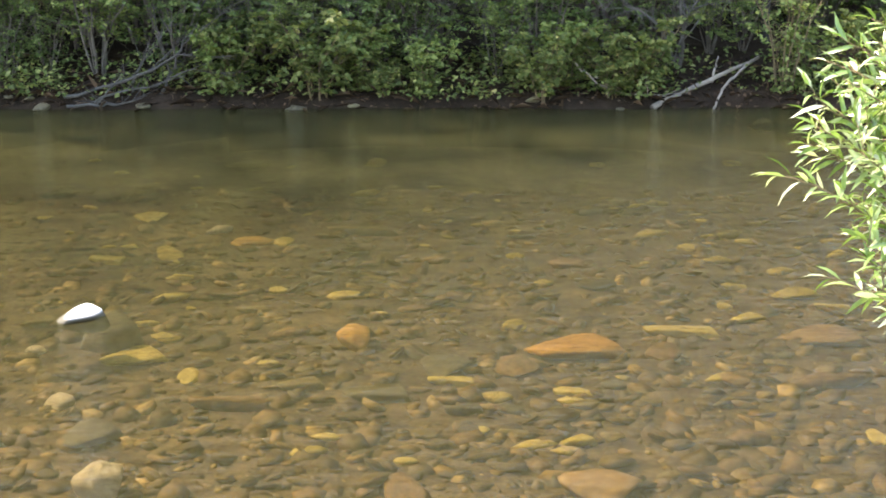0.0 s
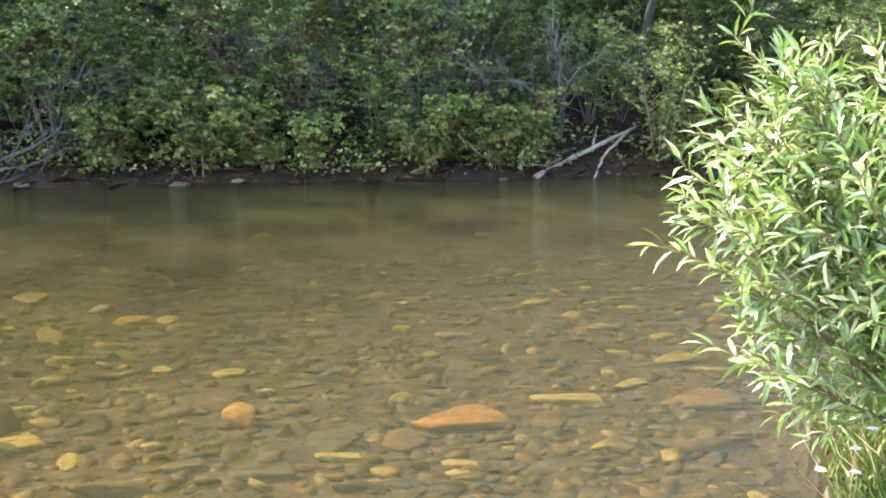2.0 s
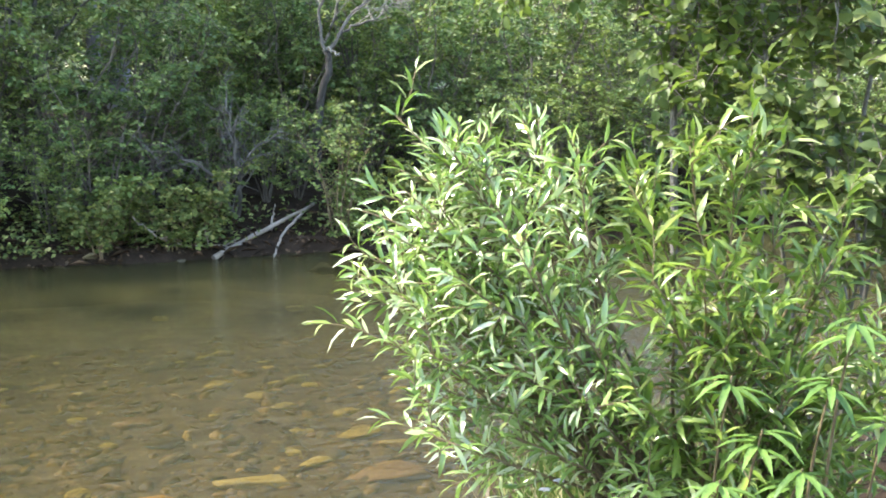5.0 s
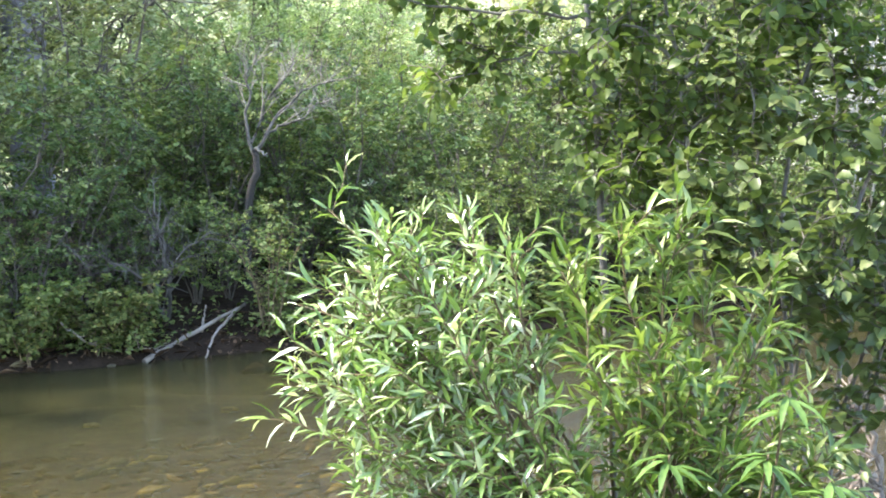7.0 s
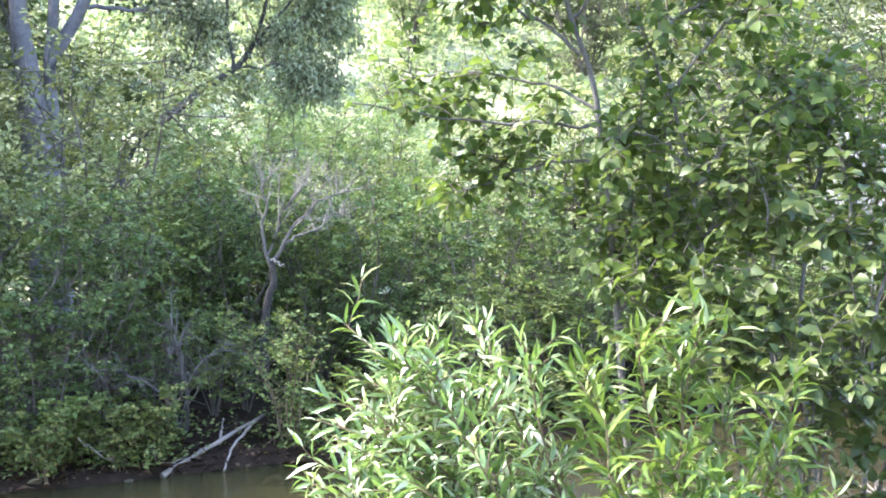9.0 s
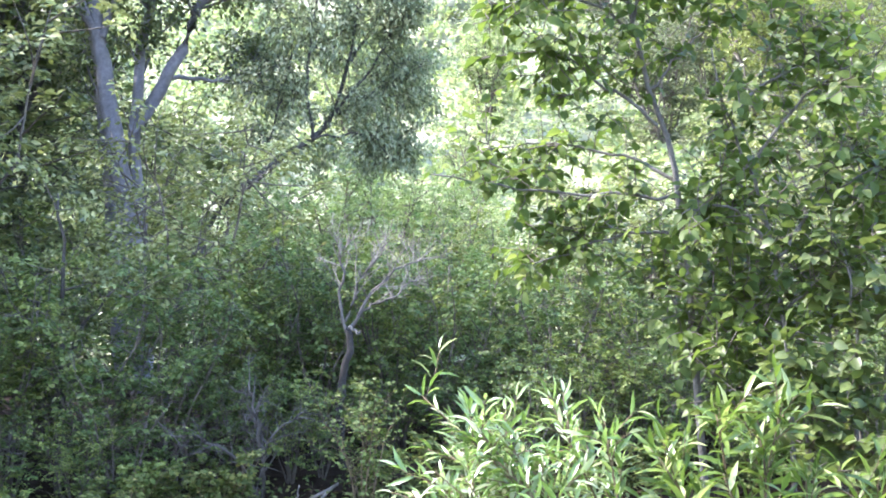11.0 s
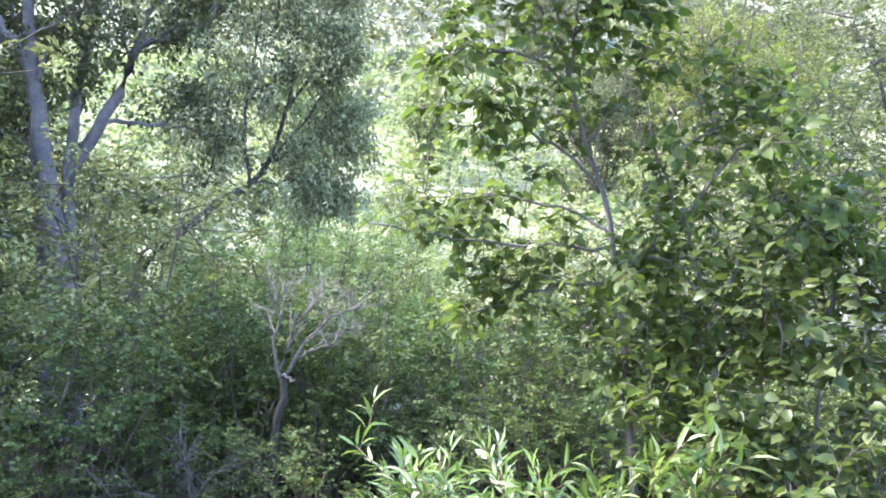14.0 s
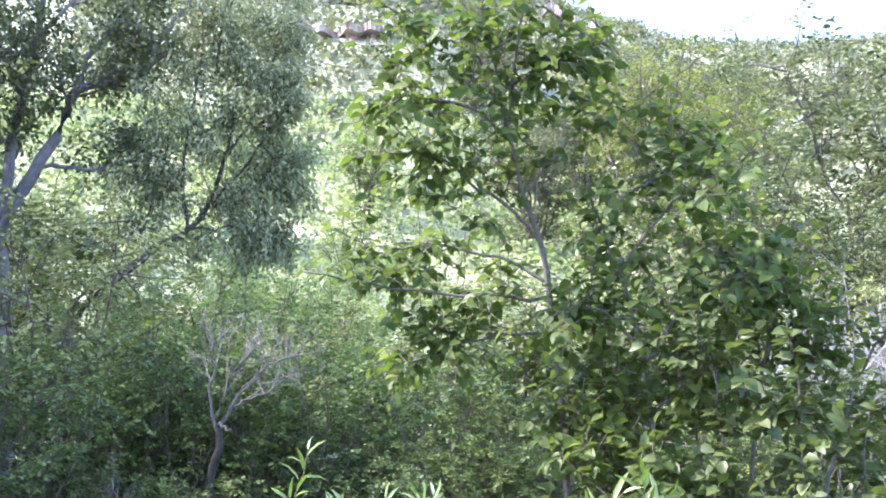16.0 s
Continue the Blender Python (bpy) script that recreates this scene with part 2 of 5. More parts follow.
L_HAZEL = leafy("hazel_leaf", [(0.0, (0.069, 0.110, 0.034)), (0.5, (0.102, 0.154, 0.050)), (0.85, (0.138, 0.193, 0.069)), (1.0, (0.213, 0.262, 0.133))], 0.42, 0.42, 0.45, 0.95)
# Lit version of the bank shrub leaf: the light is in the colour
L_PALE = leafy("lit_paled_shrub_leaf", [(0.0, (0.10, 0.185, 0.078)), (0.5, (0.165, 0.28, 0.122)), (1.0, (0.28, 0.40, 0.20))], 0.45, 0.4, 0.3, 0.95)
L_SHRUB = leafy("bank_shrub_leaf", [(0.0, (0.092, 0.150, 0.046)), (0.5, (0.174, 0.248, 0.080)), (0.92, (0.268, 0.342, 0.125)), (1.0, (0.36, 0.39, 0.17))], 0.5, 0.34, 0.25, 0.95)
# Darker copy of the bank shrub leaf, with shade put into the colour
L_MID = leafy("shaded_shrub_leaf", [(0.0, (0.060, 0.112, 0.035)), (0.5, (0.112, 0.180, 0.058)), (0.92, (0.188, 0.262, 0.098)), (1.0, (0.29, 0.34, 0.145))], 0.45, 0.34, 0.3, 1.0)
L_LOW = leafy("low_bush_leaf", [(0.0, (0.070, 0.108, 0.036)), (0.5, (0.132, 0.182, 0.060)), (0.9, (0.225, 0.272, 0.10)), (1.0, (0.31, 0.31, 0.13))], 0.5, 0.4, 0.3, 0.95)
L_GREY = leafy("grey_green_leaf", [(0.0, (0.142, 0.185, 0.082)), (0.5, (0.240, 0.295, 0.142)), (1.0, (0.40, 0.445, 0.28))], 0.5, 0.32, 0.22, 0.9)
L_COTTON = leafy("cottonwood_leaf", [(0.0, (0.072, 0.107, 0.052)), (0.5, (0.141, 0.186, 0.097)), (1.0, (0.258, 0.300, 0.190))], 0.45, 0.36, 0.3, 0.95)
# Full sun and a little haze are put into this pale leaf colour
L_SUNNY = leafy("sun_paled_leaf", [(0.0, (0.17, 0.255, 0.125)), (0.5, (0.31, 0.405, 0.225)), (1.0, (0.50, 0.58, 0.40))], 0.5, 0.5, 0.4, 1.0)
# Brighter needles give the near conifer its sunlight by colour
L_BLUISH = leafy("sunlit_pale_needles", [(0.0, (0.20, 0.29, 0.19)), (0.5, (0.32, 0.42, 0.29)), (1.0, (0.46, 0.55, 0.42))], 0.5, 0.35)
# Greyed and paled so that far scrub carries its haze in the colour
L_SCRUB = leafy("hazed_scrub_leaf", [(0.0, (0.13, 0.16, 0.10)), (0.5, (0.205, 0.24, 0.16)), (1.0, (0.32, 0.35, 0.25))], 0.6, 0.3, 0.15)
L_BEND = leafy("dull_green_leaf", [(0.0, (0.073, 0.109, 0.046)), (0.5, (0.129, 0.177, 0.077)), (1.0, (0.240, 0.288, 0.155))], 0.4, 0.36, 0.45, 1.0)
# Pale leaf for distant trees, with haze mixed into its colour
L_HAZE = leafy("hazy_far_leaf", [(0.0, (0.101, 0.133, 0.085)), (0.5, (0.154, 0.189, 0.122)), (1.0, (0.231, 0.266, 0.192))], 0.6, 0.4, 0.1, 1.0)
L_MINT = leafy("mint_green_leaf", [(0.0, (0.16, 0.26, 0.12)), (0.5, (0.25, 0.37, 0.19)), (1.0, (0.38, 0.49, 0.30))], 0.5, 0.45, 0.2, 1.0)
L_LEAN = leafy("silvery_leaf", [(0.0, (0.148, 0.205, 0.125)), (0.5, (0.265, 0.33, 0.215)), (1.0, (0.46, 0.51, 0.38))], 0.45, 0.34, 0.35, 0.95)
L_OLIVE = leafy("olive_tree_leaf", [(0.0, (0.135, 0.184, 0.065)), (0.5, (0.217, 0.273, 0.100)), (1.0, (0.328, 0.376, 0.171))], 0.5, 0.4, 0.2, 1.0)
# Needles of hill and ridge, lightened in place of haze
L_CONIFER = leafy("hazed_conifer_needles", [(0.0, (0.115, 0.15, 0.09)), (0.5, (0.175, 0.21, 0.13)), (1.0, (0.26, 0.30, 0.19))], 0.6, 0.3, 0.1, 1.0)
L_GRASS = leafy("grass_blade", [(0.0, (0.06, 0.12, 0.025)), (0.6, (0.11, 0.19, 0.04)), (1.0, (0.25, 0.26, 0.10))], 0.5, 0.35)
L_STRAW = leafy("dry_straw", [(0.0, (0.35, 0.30, 0.15)), (1.0, (0.55, 0.48, 0.28))], 0.6, 0.2)
L_LITTER = leafy("dead_leaf", [(0.0, (0.03, 0.022, 0.013)), (0.6, (0.08, 0.055, 0.03)), (1.0, (0.19, 0.14, 0.085))], 0.8, 0.1, 0.1)
M_PETAL = leafy("white_petal", [(0.0, (0.75, 0.75, 0.75)), (1.0, (0.85, 0.85, 0.85))], 0.6, 0.05, 0.1)


# ---- mesh helpers ----
def mesh_of(name, verts, faces, mat, smooth=False):
    me = bpy.data.meshes.new(name)
    me.from_pydata([tuple(v) for v in verts] if not isinstance(verts, np.ndarray) else verts.tolist(), [], faces)
    for mm in mat if isinstance(mat, (list, tuple)) else [mat]:
        me.materials.append(mm)
    if smooth:
        me.polygons.foreach_set("use_smooth", [True] * len(me.polygons))
    me.update()
    return me


def part(name, mesh, parent, label="", kind=""):
    ob = new(name, mesh)
    ob.parent = parent
    return tagged(ob, label=label, kind=kind)


def unit(v):
    return v / (np.linalg.norm(v, axis=-1, keepdims=True) + 1e-9)


def curve_points(pts, n):
    """A smooth line of n points through the given ones."""
    pts = np.array(pts, float)
    k = len(pts)
    ext = np.vstack([2 * pts[0] - pts[1], pts, 2 * pts[-1] - pts[-2]])
    out = []
    for s in np.linspace(0, k - 1 - 1e-6, n):
        i, f = int(s), s - int(s)
        p0, p1, p2, p3 = ext[i], ext[i + 1], ext[i + 2], ext[i + 3]
        out.append(0.5 * (2 * p1 + (p2 - p0) * f + (2 * p0 - 5 * p1 + 4 * p2 - p3) * f ** 2 + (3 * p1 - p0 - 3 * p2 + p3) * f ** 3))
    return np.array(out)


def tubes(paths, sides=6):
    """Tapered tubes along (points, radii) paths, closed at the tip."""
    V, F, base = [], [], 0
    ang = np.arange(sides) * 2 * np.pi / sides
    for pts, rad in paths:
        pts, rad = np.asarray(pts, float), np.asarray(rad, float)
        n = len(pts)
        tan = unit(np.gradient(pts, axis=0))
        ref = np.where(np.abs(tan[:, 2:3]) > 0.9, np.array([[1.0, 0, 0]]), np.array([[0, 0, 1.0]]))
        u = unit(np.cross(tan, ref))
        v = np.cross(tan, u)
        ring = pts[:, None] + rad[:, None, None] * (np.cos(ang)[None, :, None] * u[:, None] + np.sin(ang)[None, :, None] * v[:, None])
        V.append(ring.reshape(-1, 3))
        for i in range(n - 1):
            for j in range(sides):
                a, b = base + i * sides + j, base + i * sides + (j + 1) % sides
                F.append((a, b, b + sides, a + sides))
        F.append(tuple(base + (n - 1) * sides + j for j in range(sides)))
        base += n * sides
    return np.vstack(V), F


LANCE = (np.array([(0, 0, 0), (0.28, 0.95, 0.055), (0.28, 0, 0.02), (0.28, -0.95, 0.055), (0.62, 0.85, 0.02), (0.62, 0, -0.015), (0.62, -0.85, 0.02), (1, 0, -0.16)]),
         [(0, 2, 1), (0, 3, 2), (1, 2, 5, 4), (2, 3, 6, 5), (4, 5, 7), (5, 6, 7)])
OVATE = (np.array([(0, 0, 0), (0.24, 0.88, 0.12), (0.3, 0, 0), (0.24, -0.88, 0.12), (0.60, 0.80, 0.06), (0.65, 0, -0.06), (0.60, -0.80, 0.06), (1, 0, -0.18)]), LANCE[1])
SMALL = (np.array([(0, 0, 0), (0.5, 1, 0.12), (1, 0, -0.05), (0.5, -1, 0.12)]), [(0, 3, 2), (0, 2, 1)])
BLADE = (np.array([(0, -1, 0), (0, 1, 0), (0.5, 0.8, 0.06), (0.5, -0.8, 0.06), (1, 0, -0.25)]), [(0, 1, 2, 3), (3, 2, 4)])


def leaf_frames(T, N):
    T = unit(T)
    S = unit(np.cross(N, T))
    return T, S, np.cross(T, S)


def leaves_mesh(name, shape, P, T, N, length, width, mat):
    """One mesh of many leaves at P, along T, facing N."""
    tv, tf = shape
    T, S, U = leaf_frames(T, N)
    L, W = np.broadcast_to(length, len(P))[:, None, None], np.broadcast_to(width, len(P))[:, None, None]
    V = P[:, None] + T[:, None] * tv[None, :, 0:1] * L + S[:, None] * tv[None, :, 1:2] * W / 2 + U[:, None] * tv[None, :, 2:3] * L
    k = len(tv)
    F = []
    for f in tf:
        F.append(np.arange(len(P))[:, None] * k + np.array(f)[None])
    me = bpy.data.meshes.new(name)
    nv = V.reshape(-1, 3)
    loops = np.concatenate([f.reshape(-1) for f in F])
    sizes = np.concatenate([np.full(len(f), f.shape[1]) for f in F])
    me.vertices.add(len(nv))
    me.vertices.foreach_set("co", nv.astype(np.float32).reshape(-1))
    me.loops.add(len(loops))
    me.loops.foreach_set("vertex_index", loops.astype(np.int32))
    me.polygons.add(len(sizes))
    me.polygons.foreach_set("loop_start", np.concatenate([[0], np.cumsum(sizes)[:-1]]).astype(np.int32))
    me.polygons.foreach_set("loop_total", sizes.astype(np.int32))
    me.materials.append(mat)
    me.update(calc_edges=True)
    me.validate()
    return me


def wander(rng, p, d, length, n, bend=0.25, lift=0.0):
    """A crooked line from p along d."""
    pts, d = [np.array(p, float)], unit(np.array(d, float))
    for _ in range(n):
        d = unit(d + rng.normal(0, bend, 3) * 0.5 + np.array([0, 0, lift / n]))
        pts.append(pts[-1] + d * length / n)
    return np.array(pts)


def off_branches(rng, pts, count, length, spread=0.9, start=0.2, up=0.2, n=5, bend=0.25):
    """Side branches along a line, longest in its middle."""
    out = []
    for _ in range(count):
        f = start + (1 - start) * rng.random()
        i = min(int(f * (len(pts) - 1)), len(pts) - 2)
        tan = unit(pts[i + 1] - pts[i])
        d = tan * (1 - spread * 0.6) + unit(rng.normal(0, 1, 3)) * spread + np.array([0, 0, up])
        out.append(wander(rng, pts[i] + (pts[i + 1] - pts[i]) * rng.random(), d, length * (0.5 + 0.7 * rng.random()) * (1.15 - 0.5 * f), n, bend))
    return out


def taper(r0, r1, n):
    return np.linspace(r0, r1, n)


def leaf_sites(rng, twigs, count, jitter=0.02, start=0.1):
    """Places, directions of leaves along twigs."""
    which = rng.integers(0, len(twigs), count)
    f = start + (1 - start) * rng.random(count)
    P, T = np.zeros((count, 3)), np.zeros((count, 3))
    for k in range(count):
        tw = twigs[which[k]]
        s = f[k] * (len(tw) - 1)
        i = min(int(s), len(tw) - 2)
        P[k] = tw[i] + (tw[i + 1] - tw[i]) * (s - i)
        T[k] = tw[i + 1] - tw[i]
    return P + rng.normal(0, jitter, (count, 3)), unit(T)


def sprig_leaves(rg, line, gap, size, lean=0.75, droop=0.15, ranks=0, start=0.08, loose=0.45):
    """Leaves set in turn along one shoot, smaller towards its end, and one at the tip."""
    step = np.linalg.norm(np.diff(line, axis=0), axis=1)
    run = np.concatenate([[0], np.cumsum(step)])
    at = np.arange(start * run[-1], run[-1], gap)
    at = np.append(at + rg.normal(0, gap * 0.15, len(at)), run[-1])
    P = np.stack([np.interp(at, run, line[:, k]) for k in range(3)], 1)
    ahead = np.stack([np.interp(at + 0.01, np.append(run, run[-1] + 0.02), np.append(line[:, k], 2 * line[-1, k] - line[-2, k])) for k in range(3)], 1)
    axis = unit(ahead - P + (line[-1] - line[0]) * 0.02)
    side = unit(np.cross(axis, np.array([0.05, 0.02, 1.0])))
    rise = np.cross(side, axis)
    a = np.arange(len(at)) * (math.pi if ranks else 2.4) + rg.random() * (0.6 if ranks else 6.3) + rg.normal(0, 0.25, len(at))
    angle = (lean + rg.normal(0, 0.18, len(at)))[:, None]
    angle[-1] = 0.1
    T = axis * np.cos(angle) + (side * np.cos(a)[:, None] + rise * np.sin(a)[:, None] * (0.45 if ranks else 1.0)) * np.sin(angle)
    T = unit(T + np.array([0, 0, -droop]) * (0.3 + rg.random((len(at), 1))))
    N = unit(np.array([0, 0, 0.8]) + axis * 0.35 + rg.normal(0, loose, P.shape))
    f = at / run[-1]
    return P, T, N, size * (0.62 + 0.5 * np.sin(np.pi * (0.15 + 0.72 * f))) * (0.8 + 0.35 * rg.random(len(at)))


def all_sprigs(rg, shoots, *args, **kw):
    rows = [sprig_leaves(rg, b, *args, **kw) for b in shoots]
    P, T, N, size = (np.concatenate([r[k] for r in rows]) for k in range(4))
    order = rg.permutation(len(P))
    return P[order], T[order], N[order], size[order]


# ---- land ----
BANK_X = [-80, -20, -3, 0.7, 1.42, 1.85, 3.3, 3.9, 6, 20, 80]
BANK_Y = [2.2, 2.2, 2.3, 2.3, 3.0, 4.7, 5.0, 4.2, 3.6, 3.4, 3.4]
BED_Y = [2.3, 3.5, 5.0, 7.0, 9.0, 9.7, 10.0]
BED_Z = [-0.02, -0.12, -0.20, -0.32, -0.38, -0.22, 0.0]


def smooth_step(a, b, v):
    s = np.clip((v - a) / (b - a), 0, 1)
    return s * s * (3 - 2 * s)


def rough(x, y, s):
    return noise.noise((x * s, y * s, 3.7))


def land(x, y):
    """Height of the ground: near bank, gravel bed, cut bank, flood plain and valley side."""
    near = float(np.interp(x, BANK_X, BANK_Y))
    far = 10.0 + 0.12 * rough(x, 0.3, 0.7)
    if y < near:
        return min(0.02 + (near - y) * 0.35, 0.16) + 0.03 * rough(x, y, 2.0)
    if y < far:
        z = float(np.interp(y * 10.0 / far, BED_Y, BED_Z))
        z = max(z, -0.5 * (y - near) - 0.01) if y - near < 1.0 else z
        return z + 0.02 * rough(x, y, 1.7) * min(1.0, (y - near) * 2)
    z = 0.09 * smooth_step(0, 0.12, y - far) + 0.20 * smooth_step(0.2, 1.2, y - far) + 0.03 * (y - far) * smooth_step(0.3, 3, y - far)
    z = min(z, 0.9) + 0.06 * rough(x, y, 1.1) * smooth_step(0, 1, y - far)
    r = math.hypot(x, y)
    if r > 60:
        az = math.degrees(math.atan2(x, y))
        top = 88.0 + 14.0 * float(1 - smooth_step(22, 28, az)) - 8.0 * float(smooth_step(28.5, 32, az)) - 7.0 * float(smooth_step(32, 35, az))
        z += top * min(1.0, 0.92 * max(0.0, r - 48.0) / 230.0 + 0.08 * float(smooth_step(48, 300, r))) + 5.0 * rough(x, y, 0.02) * float(smooth_step(80, 160, r))
    return z


def ground_mesh():
    fan = np.concatenate([np.arange(-80, -25, 1.25), np.arange(-25, 50, 0.5), np.arange(50, 90, 1.25), np.arange(90, 280, 8.0)])
    rings = [0.0]
    r = 0.8
    while r < 3200:
        rings.append(r)
        r *= 1.021 if r < 14 else 1.045
    V, idx = [(0.0, 0.0, land(0, 0))], []
    for rr in rings[1:]:
        row = []
        for a in fan:
            x, y = rr * math.sin(math.radians(a)), rr * math.cos(math.radians(a))
            row.append(len(V))
            V.append((x, y, land(x, y)))
        idx.append(row)
    F, mats = [], []
    n = len(fan)

    def kind(f):
        x, y, z = np.mean([V[i] for i in f], axis=0)
        r = math.hypot(x, y)
        return 3 if r > 125 + 30 * rough(x, y, 0.03) else 2 if r > 24 else 0 if z < -0.01 and y < 9.65 else 1
    for j in range(n):
        F.append((0, idx[0][(j + 1) % n], idx[0][j]))
    for a, b in zip(idx[:-1], idx[1:]):
        for j in range(n):
            k = (j + 1) % n
            F.append((a[j], a[k], b[k], b[j]))
    me = mesh_of("ground", V, F, [M_BED, M_SOIL, M_MEADOW, M_HILL], True)
    me.polygons.foreach_set("material_index", [kind(f) for f in F])
    return me


tagged(new("ground", ground_mesh()), "gravel river bed, dark earth banks and dry valley side", "ground", kind="structure")


def water_mesh():
    xs = np.concatenate([np.linspace(-80, -8, 20), np.linspace(-7, 12, 60), np.linspace(14, 80, 20)])
    ys = np.linspace(1.5, 10.4, 40)
    V = [(x, y, 0.0) for y in ys for x in xs]
    n = len(xs)
    return mesh_of("water", V, [(j * n + i, j * n + i + 1, (j + 1) * n + i + 1, (j + 1) * n + i) for j in range(len(ys) - 1) for i in range(n - 1)], M_WATER, True)


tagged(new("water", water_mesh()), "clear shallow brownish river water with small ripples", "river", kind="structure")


# ---- stones ----
def stone_shape(seed, flat=0.5, blocky=0.0, detail=2):
    bm = bmesh.new()
    bmesh.ops.create_icosphere(bm, subdivisions=detail, radius=0.5)
    rg = random.Random(seed)
    cuts = [(Vector((rg.gauss(0, 1), rg.gauss(0, 1), rg.gauss(0, 0.6))).normalized(), 0.26 + 0.16 * rg.random()) for _ in range(8)]
    for v in bm.verts:
        c = v.co.copy()
        k = 1 + 0.42 * noise.noise(c * 2.2 + Vector((seed * 7.1, 0, 0))) + 0.16 * noise.noise(c * 6 + Vector((0, seed * 3.3, 0)))
        c *= k
        if blocky:
            c = Vector([math.copysign(abs(a) ** (1 - blocky * 0.45) * 0.5 ** (blocky * 0.45), a) for a in c])
        for n, d in cuts:
            over = c.dot(n) - d
            if over > 0:
                c -= n * over * 0.9
        v.co = (c.x, c.y, c.z * flat)
    return bm


STONE_SHAPES = []
for k in range(8):
    bm = stone_shape(k + 1, 0.35 + 0.08 * (k % 4), 0.3 * (k % 3), 3)
    STONE_SHAPES.append(bm)
for k in range(8):
    STONE_SHAPES.append(stone_shape(k + 1, 0.35 + 0.08 * (k % 4), 0.3 * (k % 3), 2))


def stone_mesh(shape, colour):
    me = bpy.data.meshes.new("river_stone")
    STONE_SHAPES[shape].to_mesh(me)
    me.materials.append(M_STONE[colour])
    me.polygons.foreach_set("use_smooth", [True] * len(me.polygons))
    return me


STONE_MESH = {(k, c): stone_mesh(k, c) for k in range(16) for c in M_STONE}
STONE_LABEL = {
    "brown": "brown rounded stone lying on the river bed under water",
    "yellow": "yellow algae-coated flat stone lying under shallow water",
    "orange": "bright orange sandstone cobble lying under shallow water",
    "tan": "tan sandstone cobble lying on the river bed",
    "grey": "dark grey-green cobble lying on the river bed",
    "pale": "pale pitted limestone rock near the water's edge",
    "white": "dry whitish rock standing out of the river",
}


def stone(x, y, long, wide, high, colour, shape, turn, lift=0.0, tilt=0.0):
    ob = new("river_stone", STONE_MESH[shape, colour])
    ob.matrix_world = pose(x, y, land(x, y) + high * 0.22 + lift, tilt, tilt * 0.5, turn) @ Matrix.Diagonal((long, wide, high / 0.5, 1))
    return tagged(ob, STONE_LABEL[colour], "stone", "stones on the river bed")


# x, y, length, width, height, colour, shape, turn
STONES = [
    (-0.38, 5.26, 0.165, 0.16, 0.20, "orange", 1, 20), (0.59, 5.18, 0.50, 0.26, 0.15, "orange", 5, -8),
    (0.31, 4.96, 0.22, 0.22, 0.08, "tan", 5, 20), (1.07, 5.45, 0.34, 0.13, 0.08, "yellow", 2, -6),
    (1.70, 5.40, 0.42, 0.26, 0.11, "tan", 5, -12), (1.23, 7.49, 0.20, 0.16, 0.07, "yellow", 3, 0),
    (-1.11, 7.31, 0.25, 0.18, 0.09, "orange", 0, 15), (-1.85, 6.88, 0.22, 0.12, 0.07, "yellow", 2, -15),
    (-1.54, 7.05, 0.20, 0.26, 0.08, "yellow", 4, 20), (-1.85, 7.98, 0.24, 0.20, 0.08, "yellow", 1, 5),
    (-1.36, 7.61, 0.15, 0.14, 0.06, "pale", 3, 5), (-0.92, 7.31, 0.15, 0.13, 0.06, "yellow", 6, 5),
    (-0.47, 7.59, 0.44, 0.14, 0.09, "brown", 2, -4), (-0.47, 6.10, 0.20, 0.13, 0.07, "yellow", 0, 10),
    (-1.28, 5.12, 0.32, 0.22, 0.08, "yellow", 5, 0), (-0.79, 4.51, 0.32, 0.10, 0.10, "tan", 2, -3),
    (-1.43, 4.53, 0.13, 0.10, 0.06, "pale", 6, 0), (-1.23, 4.20, 0.25, 0.20, 0.12, "grey", 5, 25),
    (-0.11, 3.67, 0.20, 0.20, 0.14, "tan", 4, 10), (0.50, 3.74, 0.30, 0.18, 0.14, "tan", 1, -10),
    (-0.01, 6.15, 0.26, 0.18, 0.09, "grey", 3, 0), (1.75, 6.11, 0.28, 0.16, 0.08, "yellow", 5, 5),
    (0.33, 5.60, 0.12, 0.16, 0.07, "yellow", 0, -35), (0.94, 5.13, 0.17, 0.18, 0.10, "tan", 6, 0),
    (0.01, 4.97, 0.24, 0.22, 0.11, "grey", 1, -20), (-0.25, 4.65, 0.26, 0.16, 0.09, "grey", 2, 5),
    (0.04, 4.80, 0.20, 0.08, 0.06, "yellow", 2, -8), (-1.45, 9.30, 0.32, 0.18, 0.08, "brown", 3, -8),
    (0.70, 6.83, 0.24, 0.18, 0.09, "tan", 0, -8), (1.42, 7.17, 0.15, 0.12, 0.05, "yellow", 6, 0),
    (-1.02, 4.89, 0.13, 0.12, 0.06, "yellow", 4, 0), (-1.73, 5.19, 0.09, 0.09, 0.05, "pale", 0, 0),
    (1.49, 4.76, 0.34, 0.14, 0.10, "tan", 3, 4), (1.50, 6.88, 0.16, 0.12, 0.06, "yellow", 3, -25),
    (1.52, 4.18, 0.10, 0.09, 0.05, "yellow", 4, 0), (2.45, 9.86, 0.22, 0.20, 0.16, "tan", 5, 0),
]
for row in STONES:
    flat = 1.0 if row[5] == "pale" else 0.7
    stone(*row[:3], row[3] * 1.3, row[4] * flat, *row[5:])
# Added dark stone: props the white rock and stands for its shadow
stone(-1.40, 5.25, 0.30, 0.18, 0.22, "grey", 6, 4, 0.0)
stone(-1.49, 5.07, 0.27, 0.18, 0.14, "white", 5, 24, 0.150, 9)
